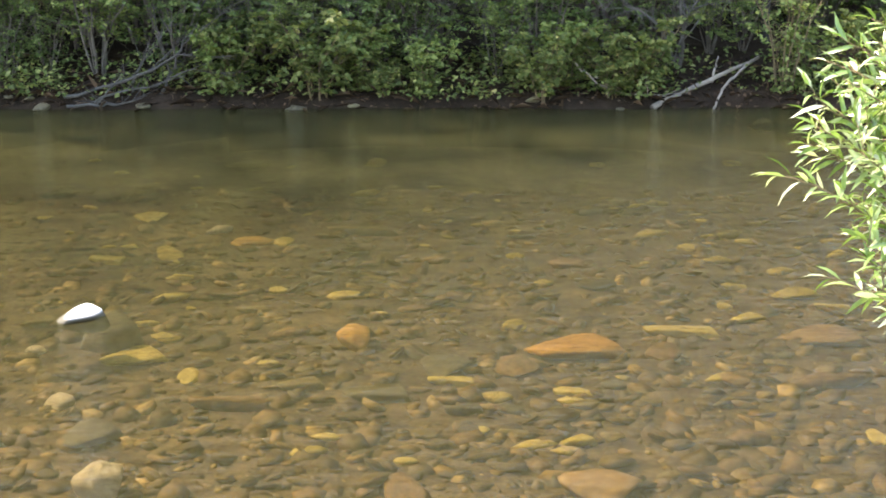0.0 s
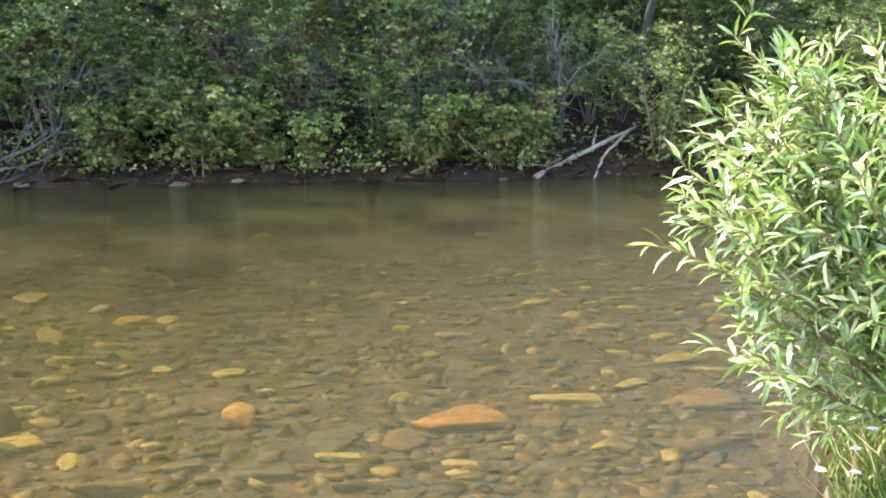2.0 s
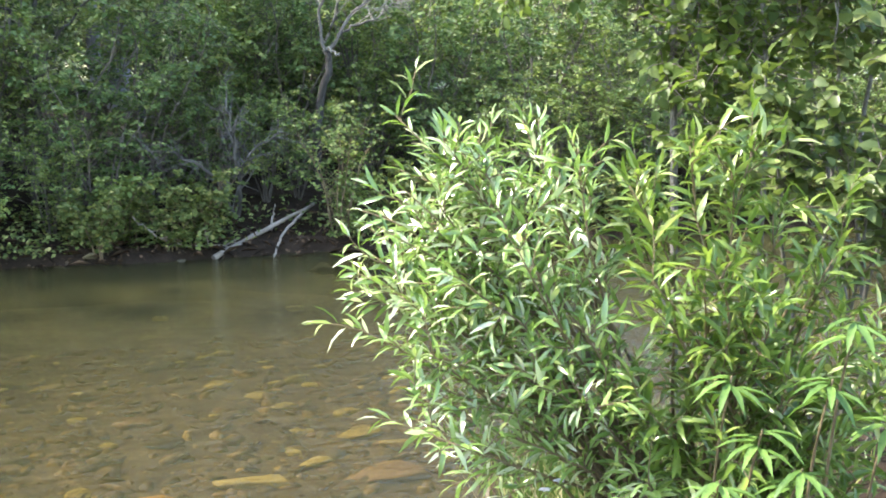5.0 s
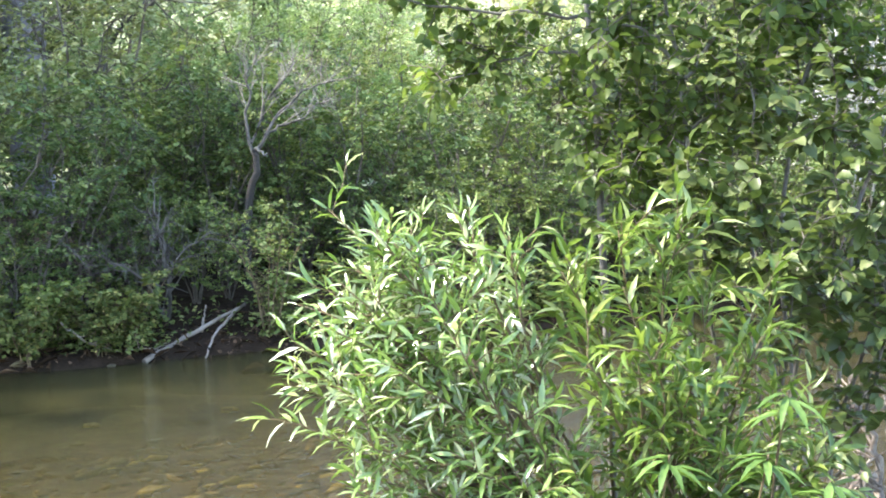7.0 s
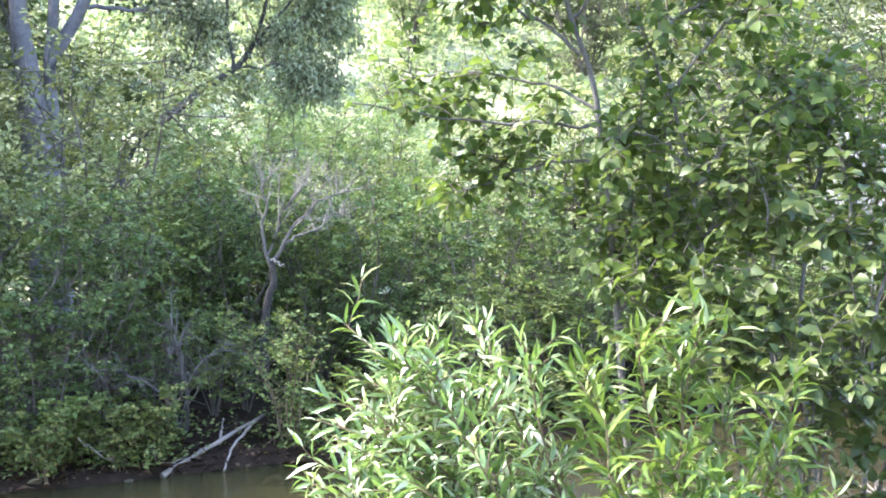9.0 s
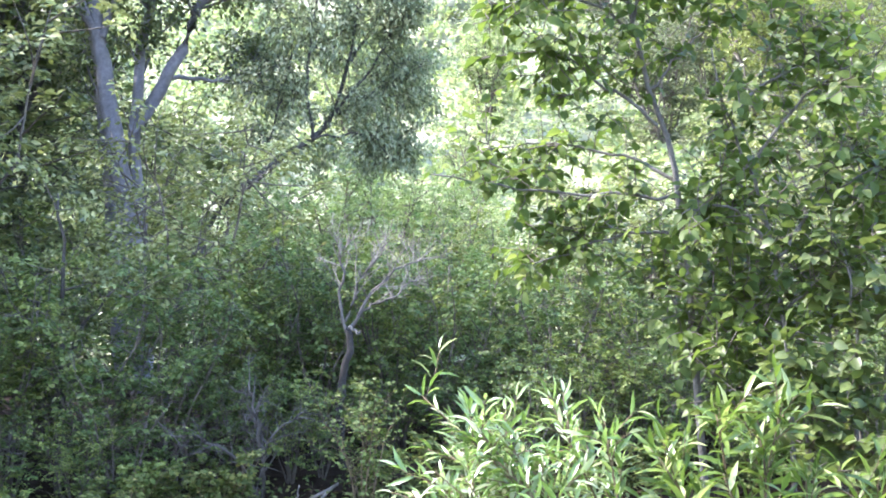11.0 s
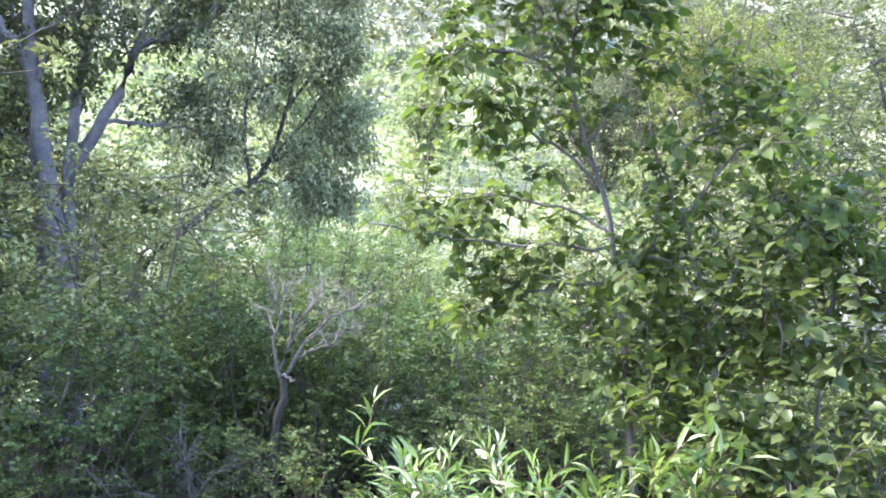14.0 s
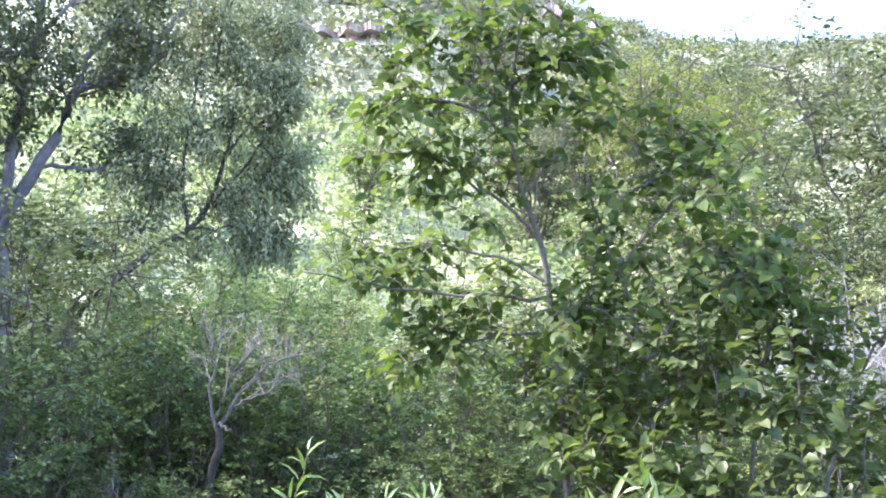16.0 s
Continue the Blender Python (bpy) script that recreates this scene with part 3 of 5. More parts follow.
stone(-1.07, 3.70, 0.19, 0.17, 0.17, "pale", 1, 30, 0.0)
kept = [(row[0], row[1]) for row in STONES]

rng = np.random.default_rng(12)
for k in range(12):
    s = 0.05 + 0.07 * rng.random()
    stone(-5 + 9.5 * rng.random(), 9.93 + 0.16 * rng.random(), s * 1.5, s, s * 0.6, "brown", 8 + int(rng.integers(8)), 40 * rng.random(), 0.01)
rng = np.random.default_rng(11)
palette = ["brown"] * 11 + ["yellow"] * 4 + ["tan"] * 3 + ["grey"] * 2
for k in range(420):
    y = 3.4 + 6.0 * rng.random() ** 1.3
    x = (rng.random() * 1.5 - 0.62) * (0.8 + 0.42 * y)
    if y < float(np.interp(x, BANK_X, BANK_Y)) + 0.3:
        continue
    s = 0.05 + 0.10 * rng.random() ** 1.8
    if any(math.hypot(x - a, y - b) < 0.26 for a, b in kept):
        continue
    stone(x, y, s * (1.1 + 0.6 * rng.random()), s * (0.7 + 0.4 * rng.random()), s * (0.30 + 0.20 * rng.random()), "yellow" if y > 5.5 and rng.random() < 0.25 else palette[rng.integers(len(palette))], 8 + int(rng.integers(8)), rng.random() * 50 - 25)


def pebbles_mesh(count, seed):
    """Loose pebbles over the whole bed."""
    rg = np.random.default_rng(seed)
    bases = []
    for k in range(5):
        bm = stone_shape(30 + k, 0.5, 0.2 * (k % 2), 1)
        bases.append(np.array([v.co[:] for v in bm.verts]))
        tri = [[v.index for v in f.verts] for f in bm.faces]
        bm.free()
    V, F = [], []
    k = 0
    while k < count:
        y = 2.6 + 6.2 * rg.random() ** 1.3
        x = (rg.random() * 1.7 - 0.7) * (0.8 + 0.42 * y)
        if y < float(np.interp(x, BANK_X, BANK_Y)) + 0.1:
            continue
        s = 0.012 + 0.12 * rg.random() ** 3.4
        a = rg.random() * 6.3
        sc = np.array([s * (1 + 0.5 * rg.random()), s * (0.8 + 0.5 * rg.random()), s * (0.45 + 0.5 * rg.random())])
        base = bases[k % 5]
        p = base * sc
        c, d = math.cos(a), math.sin(a)
        p[:, 2] += p[:, 0] * rg.normal(0, 0.22) + p[:, 1] * rg.normal(0, 0.22)
        p = np.stack([p[:, 0] * c - p[:, 1] * d, p[:, 0] * d + p[:, 1] * c, p[:, 2]], 1) + np.array([x, y, land(x, y) + s * (0.22 * rg.random() - 0.13)])
        V.append(p)
        F += [[i + k * len(base) for i in t] for t in tri]
        k += 1
    return mesh_of("pebbles", np.vstack(V), F, M_PEBBLE, True)


tagged(new("pebbles", pebbles_mesh(12500, 5)), "small brown and olive pebbles covering the river bed", "pebbles", kind="stuff")


def litter_mesh(count, seed):
    """Fallen leaves and bits of root and twig on the earth of the far bank."""
    rg = np.random.default_rng(seed)
    xy = np.stack([-6 + 15 * rg.random(count), 10.0 + 0.9 * rg.random(count) ** 1.5], 1)
    P = np.array([(x, y, land(x, y) + 0.008) for x, y in xy])
    T = unit(rg.normal(0, 1, P.shape) * np.array([1, 1, 0.35]))
    N = unit(rg.normal(0, 0.4, P.shape) + np.array([0, 0, 1]))
    long = rg.random(count) < 0.3
    size = np.where(long, 0.10 + 0.15 * rg.random(count), 0.03 + 0.03 * rg.random(count))
    return leaves_mesh("leaf_litter", SMALL, P, T, N, size, np.where(long, 0.008, size * 0.6), L_LITTER)


tagged(new("leaf_litter", litter_mesh(4500, 15)), "brown dead leaves and twigs on the earth bank", "leaf litter", kind="stuff")


def cover_mesh(count, seed):
    """Low leafy growth creeping over the bank down to the water."""
    rg = np.random.default_rng(seed)
    P, T, N, S = [], [], [], []
    while len(P) < count:
        cx, cy = -6.5 + 15.5 * rg.random(), 10.0 + 0.75 * rg.random()
        if 1.75 < cx < 2.7 and cy < 10.5:
            continue
        tuft = int(25 + 50 * rg.random())
        spread, tall = 0.07 + 0.10 * rg.random(), 0.08 + 0.20 * rg.random()
        base = land(cx, max(cy, 10.12))
        for _ in range(tuft):
            P.append((cx + rg.normal(0, spread), cy + rg.normal(0, spread * 0.7), base + 0.01 + tall * rg.random()))
            T.append(rg.normal(0, 1, 3) * np.array([1, 1, 0.4]) + np.array([0, -0.3, -0.2]))
            N.append(rg.normal(0, 0.4, 3) + np.array([0, -0.2, 1]))
            S.append(0.03 + 0.03 * rg.random())
    S = np.array(S)
    return leaves_mesh("ground_cover", SMALL, np.array(P), unit(np.array(T)), unit(np.array(N)), S, S * 0.65, L_LOW)


tagged(new("ground_cover", cover_mesh(12000, 16)), "low green leafy growth creeping down the earth bank", "ground cover", kind="stuff")


# ---- plants of the far bank ----
def shrub(name, label, category, seed, height, spread, stems, branches, n_leaves, leaf_len, leaf_wid, leaf_mat, bark, group="", bottom=0.15, shape=SMALL, stem_r=0.02, droop=0.25):
    """A bush: several stems from one root, side branches and a crown of separate leaves in tufts."""
    rg = np.random.default_rng(seed)
    root = tagged(new(name), label, category, group)
    twigs, thin = [], []
    for s in range(stems):
        a = 2 * math.pi * (s + rg.random()) / stems
        out = spread * (0.3 + 0.7 * rg.random())
        h = height * (0.7 + 0.3 * rg.random())
        p = np.array([0.05 * math.cos(a), 0.05 * math.sin(a), -0.05])
        line = curve_points([p, (out * 0.3 * math.cos(a), out * 0.3 * math.sin(a), h * 0.35), (out * 0.7 * math.cos(a + 0.3), out * 0.7 * math.sin(a + 0.3), h * 0.72), (out * math.cos(a + 0.2), out * math.sin(a + 0.2), h)], 9)
        line[1:] += rg.normal(0, 0.02 * height, (8, 3)) * 0.5
        side = off_branches(rg, line, branches, height * 0.32, 0.95, bottom, 0.1, 3)
        twigs += side + [line[5:]]
        part("stem", mesh_of("stem", *tubes([(line, taper(stem_r, stem_r * 0.12, 9))], 5), bark, True), root)
        thin += [(b, taper(stem_r * 0.35, stem_r * 0.1, len(b))) for b in side]
    part("twigwork", mesh_of("twigwork", *tubes(thin, 3), bark, True), root, kind="stuff")
    fine = []
    for b in twigs:
        fine += [f * np.array([1, 1, 0.5]) + f[0] * np.array([0, 0, 0.5]) for f in off_branches(rg, b, 4, height * 0.13, 1.0, 0.2, 0.0, 3)]
    run = sum(np.linalg.norm(np.diff(f, axis=0), axis=1).sum() for f in fine)
    P, T, N, size = all_sprigs(rg, fine, run / (n_leaves - len(fine)) if n_leaves > 2 * len(fine) else run / n_leaves, leaf_len, 0.95, droop, 1, loose=0.45 if height < 4 else 1.0)
    P = P + rg.normal(0, 0.006 * height, P.shape)
    P[:, 2] = np.maximum(P[:, 2], 0.03)
    part("foliage", leaves_mesh("foliage", shape, P, T, N, size, size * leaf_wid / leaf_len, leaf_mat), root, kind="stuff")
    return root


def place(proto, spots, first=True):
    """Stand the first bush and its copies on the ground. Spots: x, y, scale, turn."""
    for k, (x, y, s, turn) in enumerate(spots):
        m = pose(x, y, land(x, y), 0, 0, turn)
        ob = proto if k == 0 and first else copy_thing(proto, m)
        ob.matrix_basis = m @ Matrix.Diagonal((s, s, s, 1))


rng = np.random.default_rng(3)
low = [shrub("low_bush", "low leafy green bush growing on the earth bank", "bush", 20 + k, 0.62, 0.45, 7, 6, 1400, 0.052, 0.033, (L_LOW, L_SHRUB, L_LOW)[k], M_TWIG, "low bushes along the far bank", 0.05, stem_r=0.008) for k in range(3)]
spots = [(-6.4 + 0.31 * k + 0.5 * rng.random(), 10.04 + 0.45 * rng.random(), 0.4 + 0.95 * rng.random() ** 1.5, 360 * rng.random()) for k in range(56)]
spots = [s for s in spots if not (1.6 < s[0] < 2.75 and s[1] < 10.42) and not -4.2 < s[0] < -1.9]
for k in range(3):
    place(low[k], spots[k::3])
mid = [shrub("bank_shrub", "dense green shrub with small leaves on the river bank", "shrub", 40 + k, 2.0, 0.95, 8, 9, 3300, 0.058, 0.032, (L_MID, L_SHRUB, L_MID)[k], M_BARK, "shrubs of the far bank", 0.16, stem_r=0.016) for k in range(3)]
spots = [(-6.5 + 0.62 * k + 0.4 * rng.random(), 10.75 + 1.0 * rng.random(), 0.75 + 0.35 * rng.random(), 360 * rng.random()) for k in range(32)]
spots = [(x, y + (1.0 if 1.4 < x < 4.4 else 0), s, t) for x, y, s, t in spots if x < 10.2]
spots += [(-6.3 + 0.5 * k + 0.3 * rng.random(), 10.55 + 0.3 * rng.random(), 0.40 + 0.35 * rng.random(), 360 * rng.random()) for k in range(33) if not 15 <= k <= 20]
spots += [(1.80, 10.98, 0.55, 20), (2.25, 11.0, 0.50, 140), (2.55, 11.1, 0.42, 260), (2.5, 13.0, 0.85, 150),
          (2.9, 14.6, 0.95, 300), (3.3, 11.75, 0.45, 0), (3.9, 11.6, 0.5, 70), (4.5, 11.5, 0.55, 120),
          (5.9, 13.2, 0.95, 30), (6.8, 13.8, 1.0, 80), (7.7, 13.0, 1.0, 130), (6.3, 15.0, 1.1, 180), (7.6, 15.4, 1.15, 230), (8.8, 14.2, 1.1, 280), (5.4, 12.2, 0.8, 330), (6.6, 12.0, 0.8, 20), (-0.5, 13.2, 1.05, 0), (-1.3, 12.7, 0.95, 100), (0.3, 13.5, 1.05, 200), (-2.4, 13.0, 1.0, 300), (8.2, 10.15, 0.8, 40), (8.9, 10.1, 0.85, 150), (9.5, 10.3, 0.85, 260), (7.6, 10.2, 0.75, 310), (10.1, 10.2, 0.9, 80)]
for k in range(3):
    place(mid[k], spots[k::3])
light = shrub("bank_shrub", "shrub behind the river bank, leaves paled to look lit", "shrub", 48, 2.0, 0.95, 8, 8, 4200, 0.054, 0.030, L_PALE, M_BARK, "shrubs of the far bank", 0.04, stem_r=0.016)
place(light, [(3.4, 12.7, 0.9, 40), (4.2, 13.0, 1.0, 90), (5.0, 12.7, 0.95, 200), (3.8, 14.2, 1.05, 250), (5.4, 14.4, 1.1, 10), (4.6, 15.4, 1.15, 60), (2.6, 14.4, 1.1, 150), (4.4, 11.9, 0.7, 300)])
tall = [shrub("tall_shrub", "tall grey-green streamside shrub with thin trunks", "shrub", 60 + k, 3.4, 1.4, 8, 13, 5600, 0.072, 0.038, (L_GREY, L_SHRUB)[k], M_BARK, "tall shrubs behind the bank", 0.28, stem_r=0.03) for k in range(2)]
spots = [(-6 + 1.25 * k + 0.5 * rng.random(), 12.8 + 1.6 * rng.random(), 0.0, 360 * rng.random()) for k in range(20)]
spots = [(x, y, (1.35 if x < -0.5 else 0.84 if x < 1.5 else 0.95 if x < 2.6 else 0.74 if x < 5.5 else 0.95) * (0.85 + 0.25 * rng.random()), t) for x, y, _, t in spots]
# Four at the left, added to shade the far bank
spots += [(-6.9, 11.5, 1.2, 10), (-5.4, 11.7, 1.25, 100), (-4.0, 11.8, 1.1, 200), (-3.1, 12.0, 1.0, 300)]
for k in range(2):
    place(tall[k], spots[k::2])


# ---- dead wood ----
def crooked(rg, pts, n, amount):
    line = curve_points(pts, n)
    line[1:-1] += rg.normal(0, amount, (n - 2, 3))
    return line


def dead_wood(name, label, category, parts, seed, mat=None, twig_count=0, twig_len=0.3, jag=0.012, up=0.15):
    """Bare limbs, each a part, with bare side twigs. parts: name, points, thick radius, thin radius."""
    rg = np.random.default_rng(seed)
    base = Vector(parts[0][1][0])
    root = tagged(new(name), label, category)
    root.location = base
    thin = []
    for pname, pts, r0, r1 in parts:
        line = crooked(rg, np.array(pts, float) - np.array(base), 12, jag)
        for tw in off_branches(rg, line, 0 if pname in ("trunk", "stub") else twig_count, twig_len, 0.7, 0.25, up, 6, 0.13) if twig_count else []:
            thin.append((tw, taper(r1 * 1.1, r1 * 0.35, len(tw))))
            for t2 in off_branches(rg, tw, 4, twig_len * 0.5, 0.6, 0.2, up, 4, 0.13):
                thin.append((t2, taper(r1 * 0.6, r1 * 0.25, len(t2))))
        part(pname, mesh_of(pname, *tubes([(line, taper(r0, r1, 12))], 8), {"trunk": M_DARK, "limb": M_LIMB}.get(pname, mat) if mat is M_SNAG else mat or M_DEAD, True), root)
    if thin:
        part("twigwork", mesh_of("twigwork", *tubes(thin, 5), mat or M_DEAD, True), root, kind="stuff")
    return root


dead_wood("fallen_log", "bleached bare log leaning on the muddy far bank", "log", [
    ("trunk", [(1.62, 9.97, 0.01), (2.13, 10.35, 0.17), (2.60, 10.72, 0.30)], 0.024, 0.013),
    ("branch", [(2.50, 10.62, 0.27), (2.22, 10.22, 0.13), (2.09, 9.95, 0.0)], 0.013, 0.008),
    ("branch", [(2.16, 10.40, 0.14), (2.20, 10.48, 0.25), (2.22, 10.50, 0.34)], 0.013, 0.006)], 4, jag=0.004)
dead_wood("driftwood_branch", "grey bare driftwood branch lying at the waterline", "driftwood", [
    ("limb", [(-2.90, 9.93, 0.03), (-2.56, 9.97, 0.04), (-2.20, 10.15, 0.05)], 0.014, 0.006),
    ("limb", [(-2.24, 10.12, 0.03), (-2.15, 10.2, 0.26), (-1.98, 10.25, 0.54), (-1.80, 10.3, 0.88)], 0.014, 0.006),
    ("limb", [(-2.95, 10.05, 0.08), (-2.50, 10.06, 0.20), (-2.14, 10.15, 0.35), (-1.98, 10.2, 0.55)], 0.016, 0.006),
    ("limb", [(-2.70, 9.98, 0.05), (-2.40, 10.02, 0.14), (-2.10, 10.1, 0.22), (-1.80, 10.15, 0.34)], 0.010, 0.004)], 5, M_SLIM, twig_count=6, twig_len=0.6, up=0.15)
dead_wood("bare_branch", "pale bare branch caught among low bushes", "branch", [
    ("limb", [(1.03, 10.12, 0.34), (1.18, 10.12, 0.20), (1.45, 10.10, 0.10), (1.75, 10.12, 0.08)], 0.008, 0.004)], 6, twig_count=9, twig_len=0.18)
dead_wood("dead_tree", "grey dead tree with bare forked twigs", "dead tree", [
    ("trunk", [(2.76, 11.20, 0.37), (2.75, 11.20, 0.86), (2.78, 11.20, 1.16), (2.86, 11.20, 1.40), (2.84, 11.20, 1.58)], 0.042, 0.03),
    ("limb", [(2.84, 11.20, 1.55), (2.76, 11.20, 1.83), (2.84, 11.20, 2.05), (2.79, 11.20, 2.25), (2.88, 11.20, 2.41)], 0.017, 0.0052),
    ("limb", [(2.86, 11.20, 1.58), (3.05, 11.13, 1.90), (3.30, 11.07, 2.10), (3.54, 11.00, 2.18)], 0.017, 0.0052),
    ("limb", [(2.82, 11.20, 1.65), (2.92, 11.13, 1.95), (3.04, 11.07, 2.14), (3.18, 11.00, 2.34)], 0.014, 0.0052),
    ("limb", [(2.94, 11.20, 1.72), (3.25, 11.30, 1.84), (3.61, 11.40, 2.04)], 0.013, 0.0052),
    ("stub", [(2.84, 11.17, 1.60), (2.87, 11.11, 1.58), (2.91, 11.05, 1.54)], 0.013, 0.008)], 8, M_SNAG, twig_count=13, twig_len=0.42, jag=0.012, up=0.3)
dead_wood("dead_thicket", "tangle of grey dead twigs under the shrubs", "dead branches", [
    ("limb", [(1.95, 10.75, 0.2), (1.75, 10.6, 0.55), (1.45, 10.45, 0.75), (1.15, 10.35, 0.85)], 0.014, 0.005),
    ("limb", [(1.95, 10.75, 0.2), (2.0, 10.6, 0.7), (2.3, 10.5, 0.95)], 0.012, 0.005),
    ("limb", [(1.95, 10.75, 0.2), (1.92, 10.65, 0.8), (1.85, 10.6, 1.2)], 0.02, 0.008)], 9, M_LIMB, 16, 0.34, up=-0.1)
dead_wood("dead_thicket", "grey dead twigs hanging among the shrubs", "dead branches", [
    ("limb", [(-0.94, 11.19, -0.07), (-0.74, 10.94, 0.63), (-0.44, 10.69, 0.88), (-0.04, 10.59, 0.78)], 0.014, 0.005),
    ("limb", [(-0.94, 11.19, -0.07), (-0.79, 10.89, 0.73), (-0.64, 10.64, 1.03), (-0.29, 10.54, 1.08)], 0.012, 0.005)], 14, M_LIMB, 18, 0.34, up=-0.1)
dead_wood("dead_brush_pile", "heap of grey bleached dead branches on the far bank", "dead branches", [
    ("limb", [(8.56, 10.51, 0.20), (8.56, 10.21, 1.48), (8.57, 9.94, 1.97), (8.82, 9.58, 2.22)], 0.013, 0.006),
    ("limb", [(8.64, 10.44, 0.20), (8.64, 10.14, 1.48), (8.37, 10.11, 1.87), (8.06, 10.22, 2.04)], 0.013, 0.006),
    ("limb", [(8.91, 10.20, 0.20), (8.91, 9.90, 1.36), (8.61, 9.90, 1.96), (8.23, 10.08, 2.25)], 0.013, 0.006),
    ("limb", [(9.07, 10.06, 0.20), (9.07, 9.76, 1.47), (8.85, 9.69, 2.12), (8.48, 9.86, 2.51)], 0.013, 0.006),
    ("limb", [(8.74, 10.34, 0.20), (8.74, 10.04, 1.26), (8.87, 9.68, 1.69), (9.10, 9.32, 1.89)], 0.013, 0.006),
    ("limb", [(8.76, 10.34, 0.20), (8.76, 10.04, 1.47), (8.81, 9.73, 2.01), (9.05, 9.36, 2.37)], 0.013, 0.006),
    ("limb", [(8.61, 10.47, 0.20), (8.61, 10.17, 1.70), (8.42, 10.06, 2.24), (8.16, 10.11, 2.69)], 0.013, 0.006)], 10, M_PALEWOOD, twig_count=16, twig_len=0.7, up=-0.05)
dead_wood("uprooted_stump", "pale twisted root wood at the water's edge", "stump", [
    ("limb", [(3.98, 4.5, 0.05), (3.97, 4.53, 0.30), (3.88, 4.58, 0.55)], 0.022, 0.008),
    ("limb", [(3.98, 4.5, 0.10), (3.88, 4.5, 0.18), (3.80, 4.5, 0.10)], 0.02, 0.01),
    ("limb", [(4.02, 4.5, 0.08), (4.05, 4.48, 0.4), (4.10, 4.42, 0.62)], 0.016, 0.006)], 12, twig_count=16, twig_len=0.16)


# ---- trees ----
def tree(name, label, base, limbs, seed, leaf_mat, bark, n_leaves, leaf_len, leaf_wid, side, side_len, fine, fine_len, group="", shape=SMALL, jitter=0.08, jag=0.02, bare=0.25, start=0.3, droop=0.35, big_leaves=0, gap=0.0):
    """A tree: each limb a tapered part with side branches; a crown of separate leaves."""
    rg = np.random.default_rng(seed)
    base = np.array(base, float)
    root = tagged(new(name), label, "tree", group)
    root.location = base
    tips, thin, boughs = [], [], []
    for lname, pts, r0, r1, dense in limbs:
        line = crooked(rg, np.array(pts, float) - base, 14, jag)
        boughs.append(line[8:])
        for b in off_branches(rg, line, int(side * dense), side_len, 0.85, start, 0.12, 6):
            boughs.append(b)
            thin.append((b, taper(min(r1 * 0.8, r0 * 0.4), 0.002 if fine_len < 0.3 else 0.004, len(b))))
            for f in off_branches(rg, b, fine, fine_len, 0.85, bare, 0.02, 4):
                tips.append(f)
                thin.append((f, taper(0.006 if fine_len > 0.3 else 0.003, 0.0015, len(f))))
        part(lname, mesh_of(lname, *tubes([(line, taper(r0, r1, 14))], 9), bark, True), root)
    part("twigwork", mesh_of("twigwork", *tubes(thin, 3 if fine_len > 0.3 else 4), M_BARK if fine_len < 0.3 else bark, True), root, kind="stuff")
    if gap:
        P, T, N, size = all_sprigs(rg, boughs + tips, gap, leaf_len, 0.95, droop, 1)
    else:
        P, T = leaf_sites(rg, tips, n_leaves, jitter)
        T = unit(T * 0.7 + rg.normal(0, 0.5, P.shape) + np.array([0, 0, -droop]))
        N = unit(rg.normal(0, 0.55, P.shape) + np.array([0, 0, 0.9]))
        size = leaf_len * (0.6 + 0.6 * rg.random(n_leaves))
    if big_leaves:
        single_leaves(root, shape, leaf_mat, P[:big_leaves], T[:big_leaves], N[:big_leaves], size[:big_leaves], leaf_wid / leaf_len)
    P, T, N, size = P[big_leaves:], T[big_leaves:], N[big_leaves:], size[big_leaves:]
    part("foliage", leaves_mesh("foliage", shape, P, T, N, size, size * leaf_wid / leaf_len, leaf_mat), root, kind="stuff")
    return root


def single_leaves(root, shape, mat, P, T, N, size, ratio):
    """Leaves as parts of their own, on one shared mesh."""
    one = leaves_mesh("leaf", shape, np.zeros((1, 3)), np.array([[1.0, 0, 0]]), np.array([[0, 0, 1.0]]), np.array([1.0]), np.array([ratio]), mat)
    T, S, U = leaf_frames(T, N)
    for p, t, s, u, k in zip(P, T, S, U, size):
        ob = part("leaf", one, root)
        m = Matrix((t * k, s * k, u * k)).transposed().to_4x4()
        m.translation = Vector(p)
        ob.matrix_basis = m


